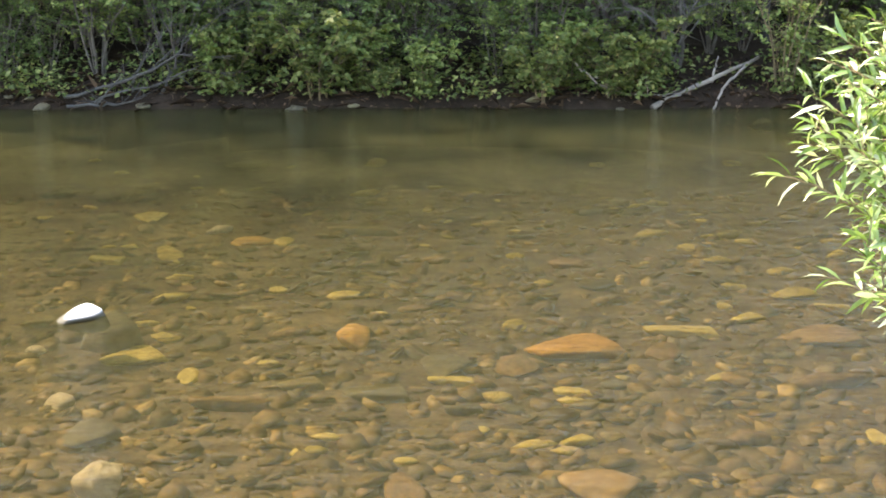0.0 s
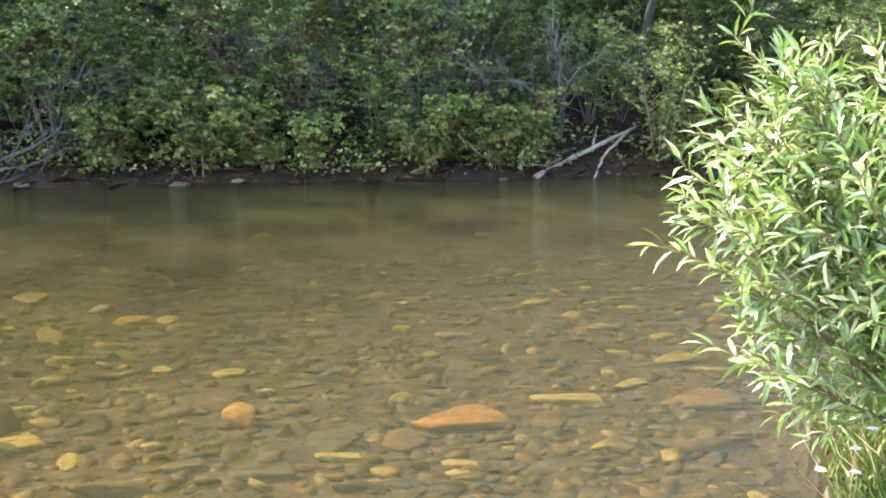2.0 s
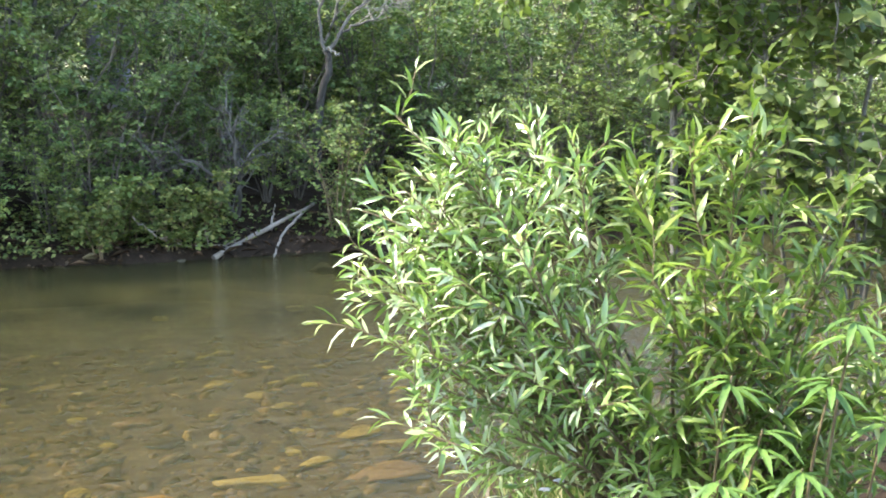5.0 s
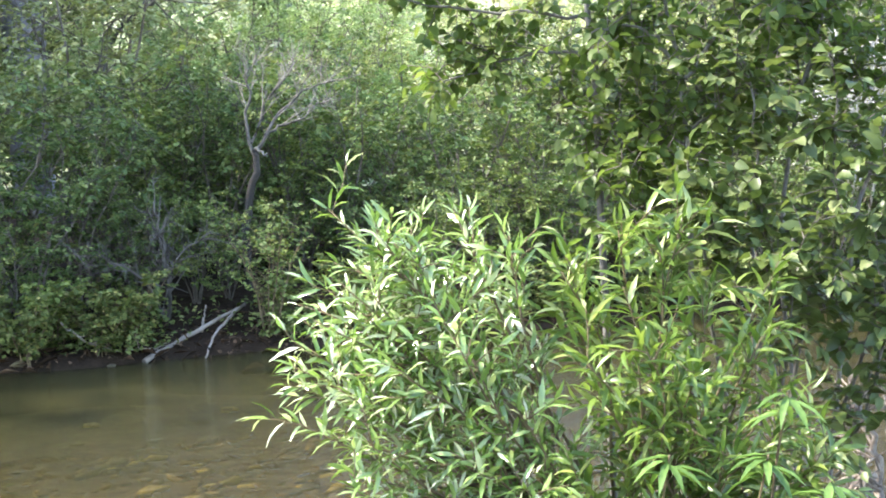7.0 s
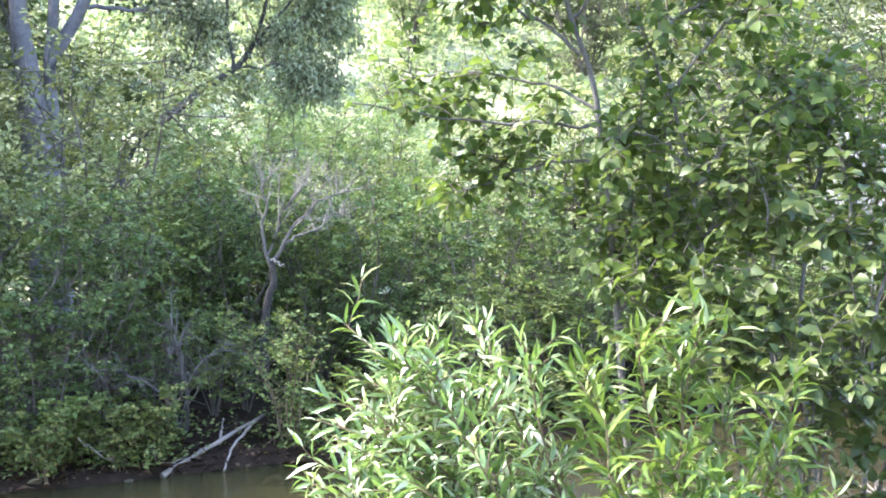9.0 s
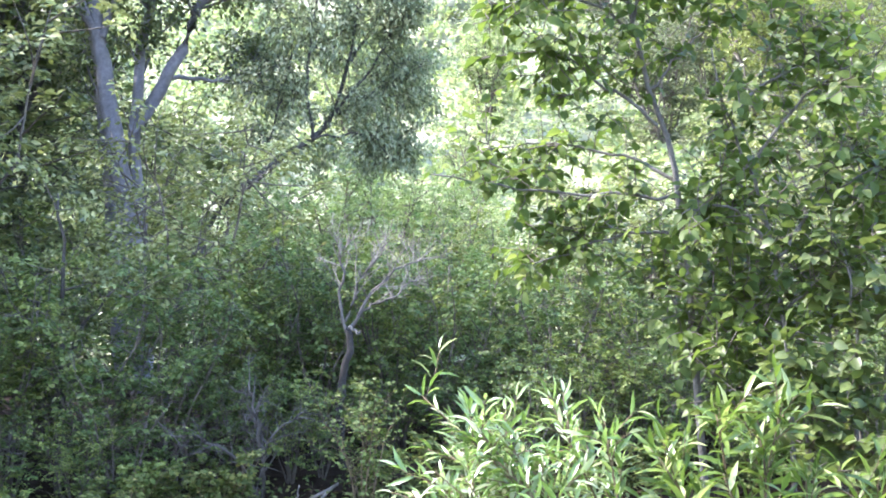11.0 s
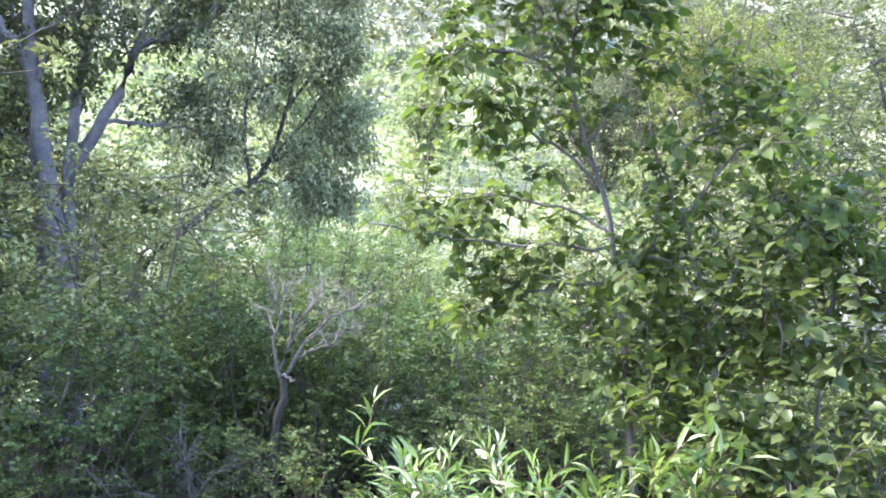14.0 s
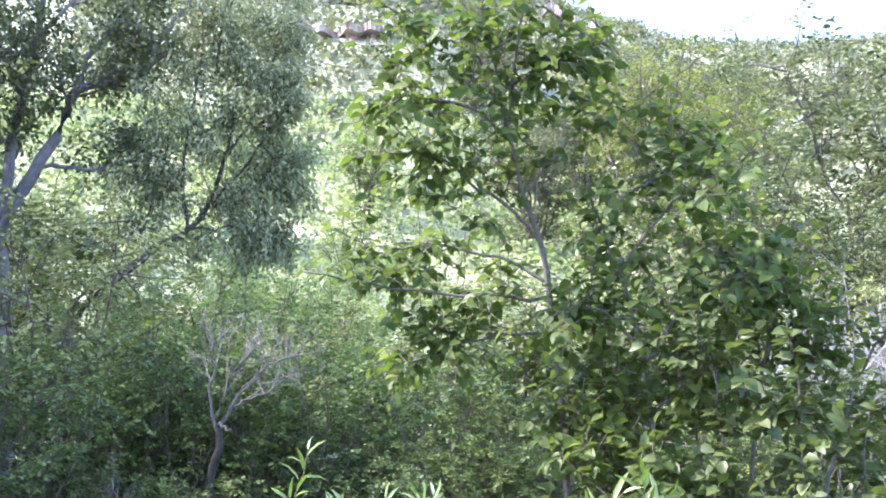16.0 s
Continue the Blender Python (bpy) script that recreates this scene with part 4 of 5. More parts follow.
# old cottonwood behind the shrubs
tree("cottonwood_tree", "old cottonwood with pale forked trunks and grey-green leaves", (1.6, 20.0, 0.6), [
    ("trunk", [(1.84, 20.00, 0.40), (1.82, 20.00, 2.30), (1.74, 20.00, 3.06), (1.62, 20.00, 3.74), (1.55, 20.00, 4.33), (1.47, 20.00, 5.01), (1.39, 20.00, 5.61), (1.32, 20.00, 5.95), (1.29, 20.00, 6.56), (1.25, 20.00, 7.07), (1.22, 20.00, 8.46), (1.20, 20.00, 10.75)], 0.2, 0.06, 0.35),
    ("limb", [(1.32, 20.00, 5.95), (1.15, 20.00, 6.33), (0.90, 20.00, 6.70), (0.70, 20.00, 7.04), (0.42, 20.00, 7.62), (-0.13, 20.00, 9.20)], 0.10, 0.035, 0.6),
    ("limb", [(1.38, 19.90, 5.94), (1.53, 19.82, 6.44), (1.62, 19.74, 6.75), (1.86, 19.66, 6.92), (2.14, 19.58, 7.11), (3.03, 19.50, 8.11)], 0.055, 0.025, 0.9),
    ("trunk", [(1.90, 20.20, 0.40), (1.88, 20.20, 2.64), (1.81, 20.23, 4.28), (1.89, 20.26, 4.98), (1.95, 20.29, 5.69), (2.10, 20.31, 6.41), (2.20, 20.34, 6.87), (2.31, 20.37, 7.33), (2.55, 20.40, 9.08)], 0.115, 0.045, 0.7),
    ("trunk", [(1.55, 20.80, 0.40), (1.51, 20.80, 2.32), (1.44, 20.84, 3.90), (1.40, 20.88, 4.80), (1.35, 20.92, 5.51), (1.24, 20.96, 6.42), (0.86, 21.00, 8.03)], 0.11, 0.035, 0.8),
    ("limb", [(1.77, 19.90, 4.32), (2.07, 19.84, 4.97), (2.32, 19.79, 5.35), (2.57, 19.73, 5.87), (2.73, 19.68, 6.30), (2.84, 19.62, 6.50), (3.10, 19.57, 6.57), (3.49, 19.51, 6.65), (3.87, 19.46, 6.88), (4.30, 19.40, 7.47)], 0.11, 0.035, 0.9),
    ("limb", [(2.32, 19.80, 5.35), (2.56, 19.70, 5.30), (3.01, 19.60, 5.27), (3.42, 19.50, 5.34), (3.92, 19.40, 5.25)], 0.04, 0.015, 0.9),
    ("limb", [(2.79, 19.80, 6.42), (3.03, 19.60, 7.00), (3.43, 19.40, 7.59), (4.01, 19.20, 8.36)], 0.06, 0.02, 1.1),
    # Three crown limbs above the view, added to block sky reflected in the water
    ("limb", [(3.9, 19.3, 7.0), (4.8, 19.0, 8.6), (5.4, 18.8, 10.6), (5.6, 18.8, 12.8)], 0.05, 0.02, 1.6),
    ("limb", [(1.2, 20.0, 9.0), (1.9, 19.8, 10.6), (2.6, 19.6, 12.0), (3.1, 19.4, 13.4)], 0.05, 0.02, 1.6),
    ("limb", [(0.6, 20.0, 8.4), (-0.4, 19.8, 10.2), (-1.2, 19.6, 11.8), (-1.6, 19.4, 13.0)], 0.05, 0.02, 1.6)],
    31, L_COTTON, M_PALE, 23000, 0.105, 0.06, 17, 1.3, 8, 0.55, jitter=0.12, start=0.4, droop=0.5)
tree("leaning_tree", "leaning tree with a curved dark limb and hanging leaves", (1.9, 18.2, 0.6), [
    ("trunk", [(1.90, 18.20, 0.40), (2.31, 18.20, 2.24), (2.78, 18.20, 3.18), (3.18, 18.20, 3.54), (3.50, 18.20, 3.78), (3.83, 18.20, 4.03), (4.08, 18.20, 4.17), (4.41, 18.20, 4.49), (4.68, 18.20, 5.16), (4.86, 18.20, 6.00), (4.97, 18.20, 7.02)], 0.085, 0.014, 1.4),
    ("limb", [(4.08, 18.20, 4.17), (4.46, 18.07, 4.23), (4.93, 17.93, 4.22), (5.31, 17.80, 4.05)], 0.022, 0.008, 1.2),
    ("limb", [(4.50, 18.20, 4.57), (4.98, 18.07, 5.15), (5.30, 17.93, 5.72), (5.53, 17.80, 6.28)], 0.026, 0.01, 1.6),
    ("limb", [(4.16, 18.20, 4.24), (4.09, 18.20, 4.89), (4.18, 18.20, 5.72), (4.37, 18.20, 6.64), (4.55, 18.20, 7.33)], 0.026, 0.01, 1.6),
    ("limb", [(4.76, 18.20, 5.33), (5.23, 18.30, 6.04), (5.50, 18.40, 6.77), (5.67, 18.50, 7.50)], 0.026, 0.01, 1.6),
    ("limb", [(4.33, 18.20, 4.41), (4.84, 18.20, 4.75), (5.27, 18.20, 4.93), (5.62, 18.20, 4.94)], 0.022, 0.008, 1.6),
    ("limb", [(3.50, 18.20, 3.78), (3.60, 18.27, 4.32), (3.79, 18.33, 4.90), (3.98, 18.40, 5.58)], 0.022, 0.008, 1.1),
    # Two more unseen limbs, added so the water mirrors leaves instead of sky
    ("limb", [(4.6, 18.2, 6.6), (4.8, 18.2, 8.2), (5.0, 18.1, 9.8), (5.1, 18.0, 11.2)], 0.026, 0.01, 1.8),
    ("limb", [(4.7, 18.2, 7.4), (5.6, 18.1, 8.8), (6.3, 18.0, 9.8), (6.8, 18.0, 10.6)], 0.022, 0.008, 1.8)],
    33, L_LEAN, M_SLIM, 31000, 0.085, 0.038, 16, 0.85, 7, 0.45, jitter=0.09, start=0.45, droop=0.9)

# slender trees standing in the thicket
SLIM = [(-1.95, 11.3, 4.6, 0.045, 51), (0.36, 11.35, 2.5, 0.035, 52), (-0.9, 11.9, 4.5, 0.04, 54)]
for x, y, h, r, seed in SLIM:
    z = land(x, y)
    tree("slender_tree", "slender grey-barked tree standing in the bank thicket", (x, y, z), [
        ("trunk", [(x, y, z - 0.1), (x + 0.03, y, z + h * 0.3), (x + 0.08, y, z + h * 0.65), (x + 0.05, y - 0.1, z + h)], r, r * 0.3, 1.0),
        ("limb", [(x + 0.05, y, z + h * 0.4), (x + 0.3, y - 0.2, z + h * 0.6), (x + 0.7, y - 0.4, z + h * 0.72)], r * 0.4, r * 0.15, 0.8),
        ("limb", [(x + 0.05, y, z + h * 0.5), (x - 0.3, y - 0.2, z + h * 0.7), (x - 0.6, y - 0.3, z + h * 0.8)], r * 0.4, r * 0.15, 0.8)],
        seed, L_GREY, M_SLIM, 2600, 0.06, 0.036, 9, 0.6, 5, 0.25, "slender trees in the thicket", jitter=0.03, start=0.35, droop=0.2)

# alder on the near bank
tree("alder_sapling", "young alder with broad green leaves on thin grey stems", (2.72, 4.72, 0.1), [
    ("trunk", [(2.74, 4.70, 0.05), (2.68, 4.70, 1.66), (2.66, 4.70, 2.03), (2.63, 4.69, 2.21), (2.60, 4.68, 2.35), (2.55, 4.68, 2.49), (2.47, 4.67, 2.75), (2.43, 4.65, 2.90), (2.39, 4.62, 3.03), (2.34, 4.59, 3.19), (2.29, 4.55, 3.38), (2.26, 4.48, 3.57), (2.21, 4.40, 3.79)], 0.0165, 0.003, 0.95),
    ("trunk", [(2.90, 4.40, 0.05), (2.87, 4.31, 1.22), (2.88, 4.34, 1.57), (2.84, 4.37, 2.01), (2.81, 4.38, 2.19), (2.76, 4.40, 2.33), (2.73, 4.40, 2.42), (2.68, 4.41, 2.57), (2.64, 4.40, 2.75)], 0.012, 0.003, 0.95),
    ("limb", [(2.43, 4.65, 2.89), (2.43, 4.58, 3.02), (2.41, 4.52, 3.10), (2.40, 4.45, 3.23), (2.38, 4.36, 3.38)], 0.011, 0.003, 1.1),
    ("limb", [(2.53, 4.66, 2.48), (2.41, 4.65, 2.57), (2.29, 4.65, 2.63), (2.18, 4.63, 2.72), (2.06, 4.62, 2.78), (1.96, 4.60, 2.86)], 0.008, 0.003, 1),
    ("limb", [(2.64, 4.71, 2.19), (2.57, 4.72, 2.19), (2.36, 4.80, 2.22), (2.12, 4.89, 2.23), (1.90, 4.95, 2.28), (1.67, 5.00, 2.32)], 0.009, 0.003, 1.1),
    ("limb", [(2.44, 4.66, 2.84), (2.32, 4.65, 2.94), (2.17, 4.67, 2.99), (2.01, 4.69, 2.99), (1.90, 4.71, 2.94)], 0.007, 0.003, 1),
    ("limb", [(2.37, 4.63, 3.11), (2.27, 4.64, 3.19), (2.15, 4.66, 3.24), (2.06, 4.67, 3.26)], 0.007, 0.003, 0.8),
    ("limb", [(2.44, 4.61, 3.06), (2.53, 4.56, 3.10), (2.64, 4.51, 3.15), (2.73, 4.46, 3.21)], 0.007, 0.003, 0.8),
    ("limb", [(2.51, 4.67, 2.63), (2.62, 4.64, 2.75), (2.74, 4.61, 2.87), (2.84, 4.59, 2.94)], 0.007, 0.003, 0.9),
    ("limb", [(2.76, 4.39, 2.30), (2.79, 4.36, 2.30), (2.82, 4.30, 2.38), (2.91, 4.20, 2.52), (2.99, 4.11, 2.60), (3.05, 4.03, 2.64)], 0.009, 0.003, 1.1),
    ("limb", [(2.71, 4.41, 2.48), (2.83, 4.35, 2.59), (2.96, 4.29, 2.67), (3.05, 4.27, 2.70)], 0.007, 0.003, 0.9),
    ("limb", [(2.86, 4.36, 1.92), (2.97, 4.28, 2.09), (3.12, 4.17, 2.22), (3.23, 4.07, 2.30)], 0.008, 0.003, 1.2),
    ("limb", [(2.66, 4.71, 2.03), (2.55, 4.77, 2.05), (2.40, 4.84, 2.04), (2.25, 4.91, 1.99), (2.06, 4.99, 1.93)], 0.008, 0.003, 1),
    ("limb", [(2.67, 4.71, 1.93), (2.73, 4.71, 2.05), (2.79, 4.70, 2.17), (2.86, 4.69, 2.26)], 0.008, 0.003, 1),
    ("limb", [(2.63, 4.71, 2.26), (2.51, 4.82, 2.36), (2.36, 4.94, 2.42), (2.15, 5.08, 2.46), (1.97, 5.20, 2.44)], 0.008, 0.003, 1),
    ("limb", [(2.85, 4.36, 1.97), (2.73, 4.35, 2.08), (2.61, 4.35, 2.13), (2.46, 4.36, 2.10)], 0.008, 0.003, 1),
    ("limb", [(2.88, 4.35, 1.66), (2.82, 4.43, 1.74), (2.74, 4.51, 1.79), (2.64, 4.61, 1.75)], 0.007, 0.003, 0.9),
    ("limb", [(2.88, 4.35, 1.70), (2.93, 4.24, 1.81), (3.00, 4.11, 1.87), (3.06, 3.98, 1.88)], 0.007, 0.003, 1.1),
    ("limb", [(2.70, 4.74, 1.61), (2.80, 4.71, 1.75), (2.89, 4.68, 1.81), (2.98, 4.64, 1.83)], 0.007, 0.003, 1.2),
    ("limb", [(2.68, 4.70, 1.57), (2.69, 4.62, 1.66), (2.73, 4.51, 1.66), (2.77, 4.41, 1.59)], 0.007, 0.003, 1.2),
    ("limb", [(2.70, 4.74, 1.66), (2.67, 4.82, 1.75), (2.65, 4.89, 1.82), (2.70, 4.92, 1.89)], 0.007, 0.003, 1.0),
    ("limb", [(2.69, 4.68, 1.43), (2.76, 4.61, 1.50), (2.84, 4.52, 1.50), (2.87, 4.46, 1.45)], 0.007, 0.003, 1.2),
    ("limb", [(2.70, 4.71, 1.27), (2.69, 4.56, 1.37), (2.68, 4.40, 1.42), (2.65, 4.23, 1.41)], 0.007, 0.003, 1.1)],
    35, L_ALDER, M_GREY, 0, 0.061, 0.045, 10, 0.38, 3, 0.21, shape=OVATE, jag=0.006, start=0.22, bare=0.1, big_leaves=290, gap=0.047, droop=0.5)
tree("alder_bush", "broad-leaved alder bush hanging over the water", (3.50, 4.35, 0.1), [
    ("stem", [(3.50, 4.35, 0.05), (3.39, 4.44, 1.18), (3.46, 4.43, 1.77), (3.49, 4.41, 1.96), (3.52, 4.37, 2.10), (3.55, 4.34, 2.26), (3.57, 4.31, 2.42)], 0.011, 0.003, 1.3),
    ("limb", [(3.47, 4.42, 1.91), (3.60, 4.40, 2.04), (3.74, 4.36, 2.15), (3.91, 4.30, 2.24)], 0.008, 0.003, 0.5),
    ("limb", [(3.51, 4.38, 2.08), (3.44, 4.43, 2.20), (3.39, 4.46, 2.30), (3.33, 4.49, 2.37)], 0.007, 0.003, 0.9),
    ("stem", [(3.54, 4.33, 0.05), (3.61, 4.26, 1.18), (3.70, 4.26, 1.54), (3.78, 4.23, 1.79), (3.89, 4.17, 1.99), (4.04, 4.05, 2.17)], 0.011, 0.004, 0.6),
    ("stem", [(3.48, 4.37, 0.05), (3.30, 4.51, 1.22), (3.23, 4.55, 1.55), (3.21, 4.53, 1.78), (3.23, 4.47, 1.97)], 0.011, 0.004, 1.3),
    ("limb", [(3.68, 4.24, 1.54), (3.60, 4.27, 1.68), (3.55, 4.27, 1.82), (3.55, 4.23, 1.93)], 0.007, 0.003, 1.1)],
    36, L_ALDER, M_GREY, 0, 0.056, 0.042, 12, 0.36, 3, 0.18, shape=OVATE, jag=0.008, start=0.32, bare=0.1, big_leaves=290, gap=0.032)

tree("hazel_bush", "light olive-green hazel bush with broad leaves beside the willow", (3.05, 4.12, 0.1), [
    ("stem", [(3.05, 4.12, 0.05), (2.85, 4.10, 0.8), (2.72, 4.0, 1.30), (2.62, 3.95, 1.62)], 0.010, 0.004, 1.2),
    ("stem", [(3.06, 4.10, 0.05), (3.0, 4.05, 0.9), (2.95, 4.0, 1.5), (2.88, 3.95, 1.92)], 0.010, 0.004, 1.3),
    ("stem", [(3.08, 4.10, 0.05), (3.15, 4.0, 0.9), (3.15, 3.85, 1.4), (3.12, 3.75, 1.85)], 0.010, 0.004, 1.3),
    ("stem", [(3.08, 4.08, 0.05), (3.25, 3.85, 0.7), (3.3, 3.7, 1.2), (3.28, 3.6, 1.65)], 0.010, 0.004, 1.3),
    ("stem", [(3.05, 4.08, 0.05), (2.95, 3.85, 0.7), (2.9, 3.72, 1.1), (2.85, 3.65, 1.35)], 0.009, 0.004, 1.2),
    ("stem", [(3.09, 4.08, 0.05), (3.15, 3.75, 0.5), (3.18, 3.6, 0.9), (3.2, 3.5, 1.2)], 0.009, 0.004, 1.2)],
    37, L_HAZEL, M_GREY, 0, 0.066, 0.049, 13, 0.30, 3, 0.16, shape=OVATE, jag=0.008, start=0.35, bare=0.1, big_leaves=290, gap=0.034)


# ---- willow on the near bank ----
def willow(label, base, seed, deep):
    """Many stems from one foot, side shoots, and narrow leaves set in turn along every shoot."""
    rg = np.random.default_rng(seed)
    base = np.array(base)
    root = tagged(new("willow_bush"), label, "willow bush", "willows on the near bank")
    root.location = base
    tips = [(1.09, 3.76, 1.04), (1.15, 3.65, 0.85), (1.19, 3.48, 0.65), (1.14, 3.82, 1.16), (1.19, 3.56, 0.76), (1.17, 3.57, 1.00), (1.22, 3.40, 0.62), (1.06, 3.61, 0.90), (1.12, 3.80, 0.98), (1.13, 3.66, 1.18), (1.20, 3.71, 1.49), (1.27, 3.70, 1.42), (1.32, 3.62, 1.42), (1.40, 3.68, 1.42), (1.55, 3.57, 1.48), (1.70, 3.5, 1.40), (1.85, 3.43, 1.54), (1.99, 3.35, 1.55),
            (2.15, 3.25, 1.58), (2.25, 3.3, 1.35), (2.34, 3.12, 1.18), (2.42, 3.05, 0.95), (2.50, 3.01, 0.78), (1.24, 3.50, 0.84), (1.20, 3.50, 0.70), (1.09, 3.80, 1.06), (1.12, 3.70, 1.10), (1.17, 3.75, 1.20), (1.22, 3.65, 1.24), (1.24, 3.78, 1.08), (1.18, 3.72, 0.95), (1.30, 3.70, 1.2), (1.32, 3.45, 1.05), (1.45, 3.35, 1.15),
            (1.62, 3.3, 0.95), (1.8, 3.2, 1.10), (1.95, 3.15, 1.2), (2.1, 3.1, 1.05), (2.2, 3.05, 0.8), (1.45, 3.40, 0.82), (1.65, 3.3, 0.70), (1.8, 3.2, 0.7), (2.0, 3.1, 0.6), (1.2, 3.75, 1.25), (1.45, 3.8, 1.3), (1.75, 3.8, 1.35),
            (2.32, 3.05, 0.55), (2.45, 3.1, 0.45), (2.15, 3.0, 0.40), (1.95, 3.02, 0.36), (2.60, 3.2, 0.62), (2.55, 3.3, 0.9), (2.4, 3.2, 0.72)]
    tips = [t for t in tips if (t[0] > 1.78 and t[1] < 3.5) == deep]
    tips += [tuple(np.array(t) * (0.97, 1.0, 0.90) + rg.normal(0, 0.07, 3) + (0.06, 0.05, 0)) for t in tips if t[0] > 1.42 or t[2] > 1.25]
    shoots, thin = [], []
    for k, t in enumerate(tips):
        t = np.array(t) - base
        t[2] += (-0.11 if deep else 0.03) * smooth_step(0.9, 1.3, t[2])
        foot = rg.normal(0, 0.06, 3) * np.array([1, 1, 0])
        line = curve_points([foot + np.array([0, 0, -0.05]), foot + t * np.array([0.25, 0.25, 0.42]) + rg.normal(0, 0.03, 3), t * np.array([0.65, 0.65, 0.78]) + rg.normal(0, 0.03, 3), t], 12)
        side = off_branches(rg, line, 8, 0.23, 0.75, 0.30, 0.25, 5)
        shoots += side + [line[6:]]
        part("stem", mesh_of("stem", *tubes([(line, taper(0.008, 0.002, 12))], 6), M_TWIG, True), root)
        thin += [(b, taper(0.0026, 0.0012, len(b))) for b in side]
    part("twigwork", mesh_of("twigwork", *tubes(thin, 4), M_TWIG, True), root, kind="stuff")
    P, T, N, size = all_sprigs(rg, shoots, 0.025 if deep else 0.023, 0.100 if deep else 0.084, 0.72, 0.30 if deep else 0.15)
    leaf = L_DEEP if deep else L_WILLOW
    single_leaves(root, LANCE, leaf, P[:290], T[:290], N[:290], size[:290], 0.19)
    n = len(P) - 290
    part("foliage", leaves_mesh("foliage", LANCE, P[290:], T[290:], N[290:], size[290:], size[290:] * (0.15 + 0.06 * rg.random(n)), leaf), root, kind="stuff")


willow("silvery-green willow bush with narrow glossy leaves at the water's edge", (2.02, 3.60, 0.08), 17, False)
willow("deep green willow bush with long drooping leaves on the bank", (2.20, 3.45, 0.08), 18, True)


def willow_shoot(x, y, top):
    """A low shoot with long drooping leaves."""
    rg = np.random.default_rng(int(x * 100))
    root = tagged(new("willow_shoot"), "low willow shoot with long drooping green leaves", "willow shoot", "willow shoots on the bank")
    root.location = (x, y, land(x, y))
    line = curve_points([(0, 0, -0.02), (-0.05, -0.12, top * 0.6), (-0.10, -0.26, top)], 8)
    part("stem", mesh_of("stem", *tubes([(line, taper(0.006, 0.003, 8))], 6), M_TWIG, True), root)
    a = np.arange(11) * 0.62 + rg.random() * 6
    P = np.repeat(line[-1][None], 11, 0) - np.outer(np.arange(11) * 0.006, [0, -0.4, 1])
    T = np.stack([np.cos(a), np.sin(a), -0.55 + 0.5 * rg.random(11)], 1)
    single_leaves(root, LANCE, L_SHOOT, P, T, np.stack([0.3 * np.cos(a), 0.3 * np.sin(a), 1 + 0 * a], 1), 0.12 + 0.03 * rg.random(11), 0.17)


for spot in ((1.90, 3.06, 0.48), (2.06, 3.12, 0.58), (2.22, 3.05, 0.72), (2.12, 3.02, 0.50), (2.32, 3.10, 0.86), (2.02, 3.22, 0.70), (2.40, 3.02, 0.62)):
    willow_shoot(*spot)

# ---- grass and flowers at the willow's foot ----
def grass(name, label, cx, cy, sx, sy, count, length, seed, mat=L_GRASS, width=0.007):
    rg = np.random.default_rng(seed)
    xy = np.stack([cx + rg.normal(0, sx, count), cy + rg.normal(0, sy, count)], 1)
    xy = np.array([(x, y) for x, y in xy if land(x, y) > 0.004])
    count = len(xy)
    P = np.array([(x, y, land(x, y) - 0.01) for x, y in xy])
    T = unit(rg.normal(0, 0.45, P.shape) + np.array([0, 0, 1.0]))
    N = unit(rg.normal(0, 1, P.shape))
    size = length * (0.5 + 0.7 * rg.random(count))
    tagged(new(name, leaves_mesh(name, BLADE, P, T, N, size, width * (1 + 0.6 * rg.random(count)), mat)), label, "grass", kind="stuff")


grass("grass", "fresh green grass and sedge at the water's edge", 2.0, 3.70, 0.14, 0.14, 420, 0.24, 41)
grass("grass", "short green grass on the edge of the near bank", 1.80, 3.85, 0.12, 0.25, 800, 0.12, 43)
grass("dry_grass", "thin straw-coloured dry stalks beside the willow", 1.68, 3.6, 0.08, 0.10, 30, 0.45, 44, L_STRAW, 0.003)
grass("grass", "fresh green grass hanging over the bank edge", 1.60, 3.32, 0.09, 0.20, 650, 0.17, 45)
grass("grass", "fresh green grass tussocks on the near bank", 2.35, 4.0, 0.3, 0.3, 500, 0.26, 42)


def flower(x, y, z, seed):
    rg = np.random.default_rng(seed)
    root = tagged(new("white_flower"), "small white wildflower on a thin green stalk", "flower", "white flowers by the willow")
    gx, gy = x + 0.08, y + 0.05
    g = land(gx, gy)
    root.location = (gx, gy, g)
    top = np.array([x - gx, y - gy, z - g])
    part("stalk", mesh_of("stalk", *tubes([(curve_points([(0, 0, -0.02), top * np.array([0.3, 0.3, 0.6]), top], 8), taper(0.0025, 0.0012, 8))], 5), L_GRASS, True), root)
    head = stone_shape(seed, 0.6, 0.0, 1)
    bmesh.ops.scale(head, vec=(0.009, 0.009, 0.009), verts=head.verts)
    bmesh.ops.translate(head, vec=Vector(top), verts=head.verts)
    me = bpy.data.meshes.new("bloom")
    head.to_mesh(me)
    me.materials.append(L_STRAW)
    bloom = part("bloom", me, root, "small yellow flower centre")
    for k in range(6):
        a = k * math.pi / 3
        part("petal", leaves_mesh("petal", OVATE, top[None], np.array([[math.cos(a), math.sin(a), 0.3]]), np.array([[0, -0.4, 0.9]]), 0.022 * (0.8 + 0.3 * rg.random(1)), 0.013, M_PETAL), bloom)


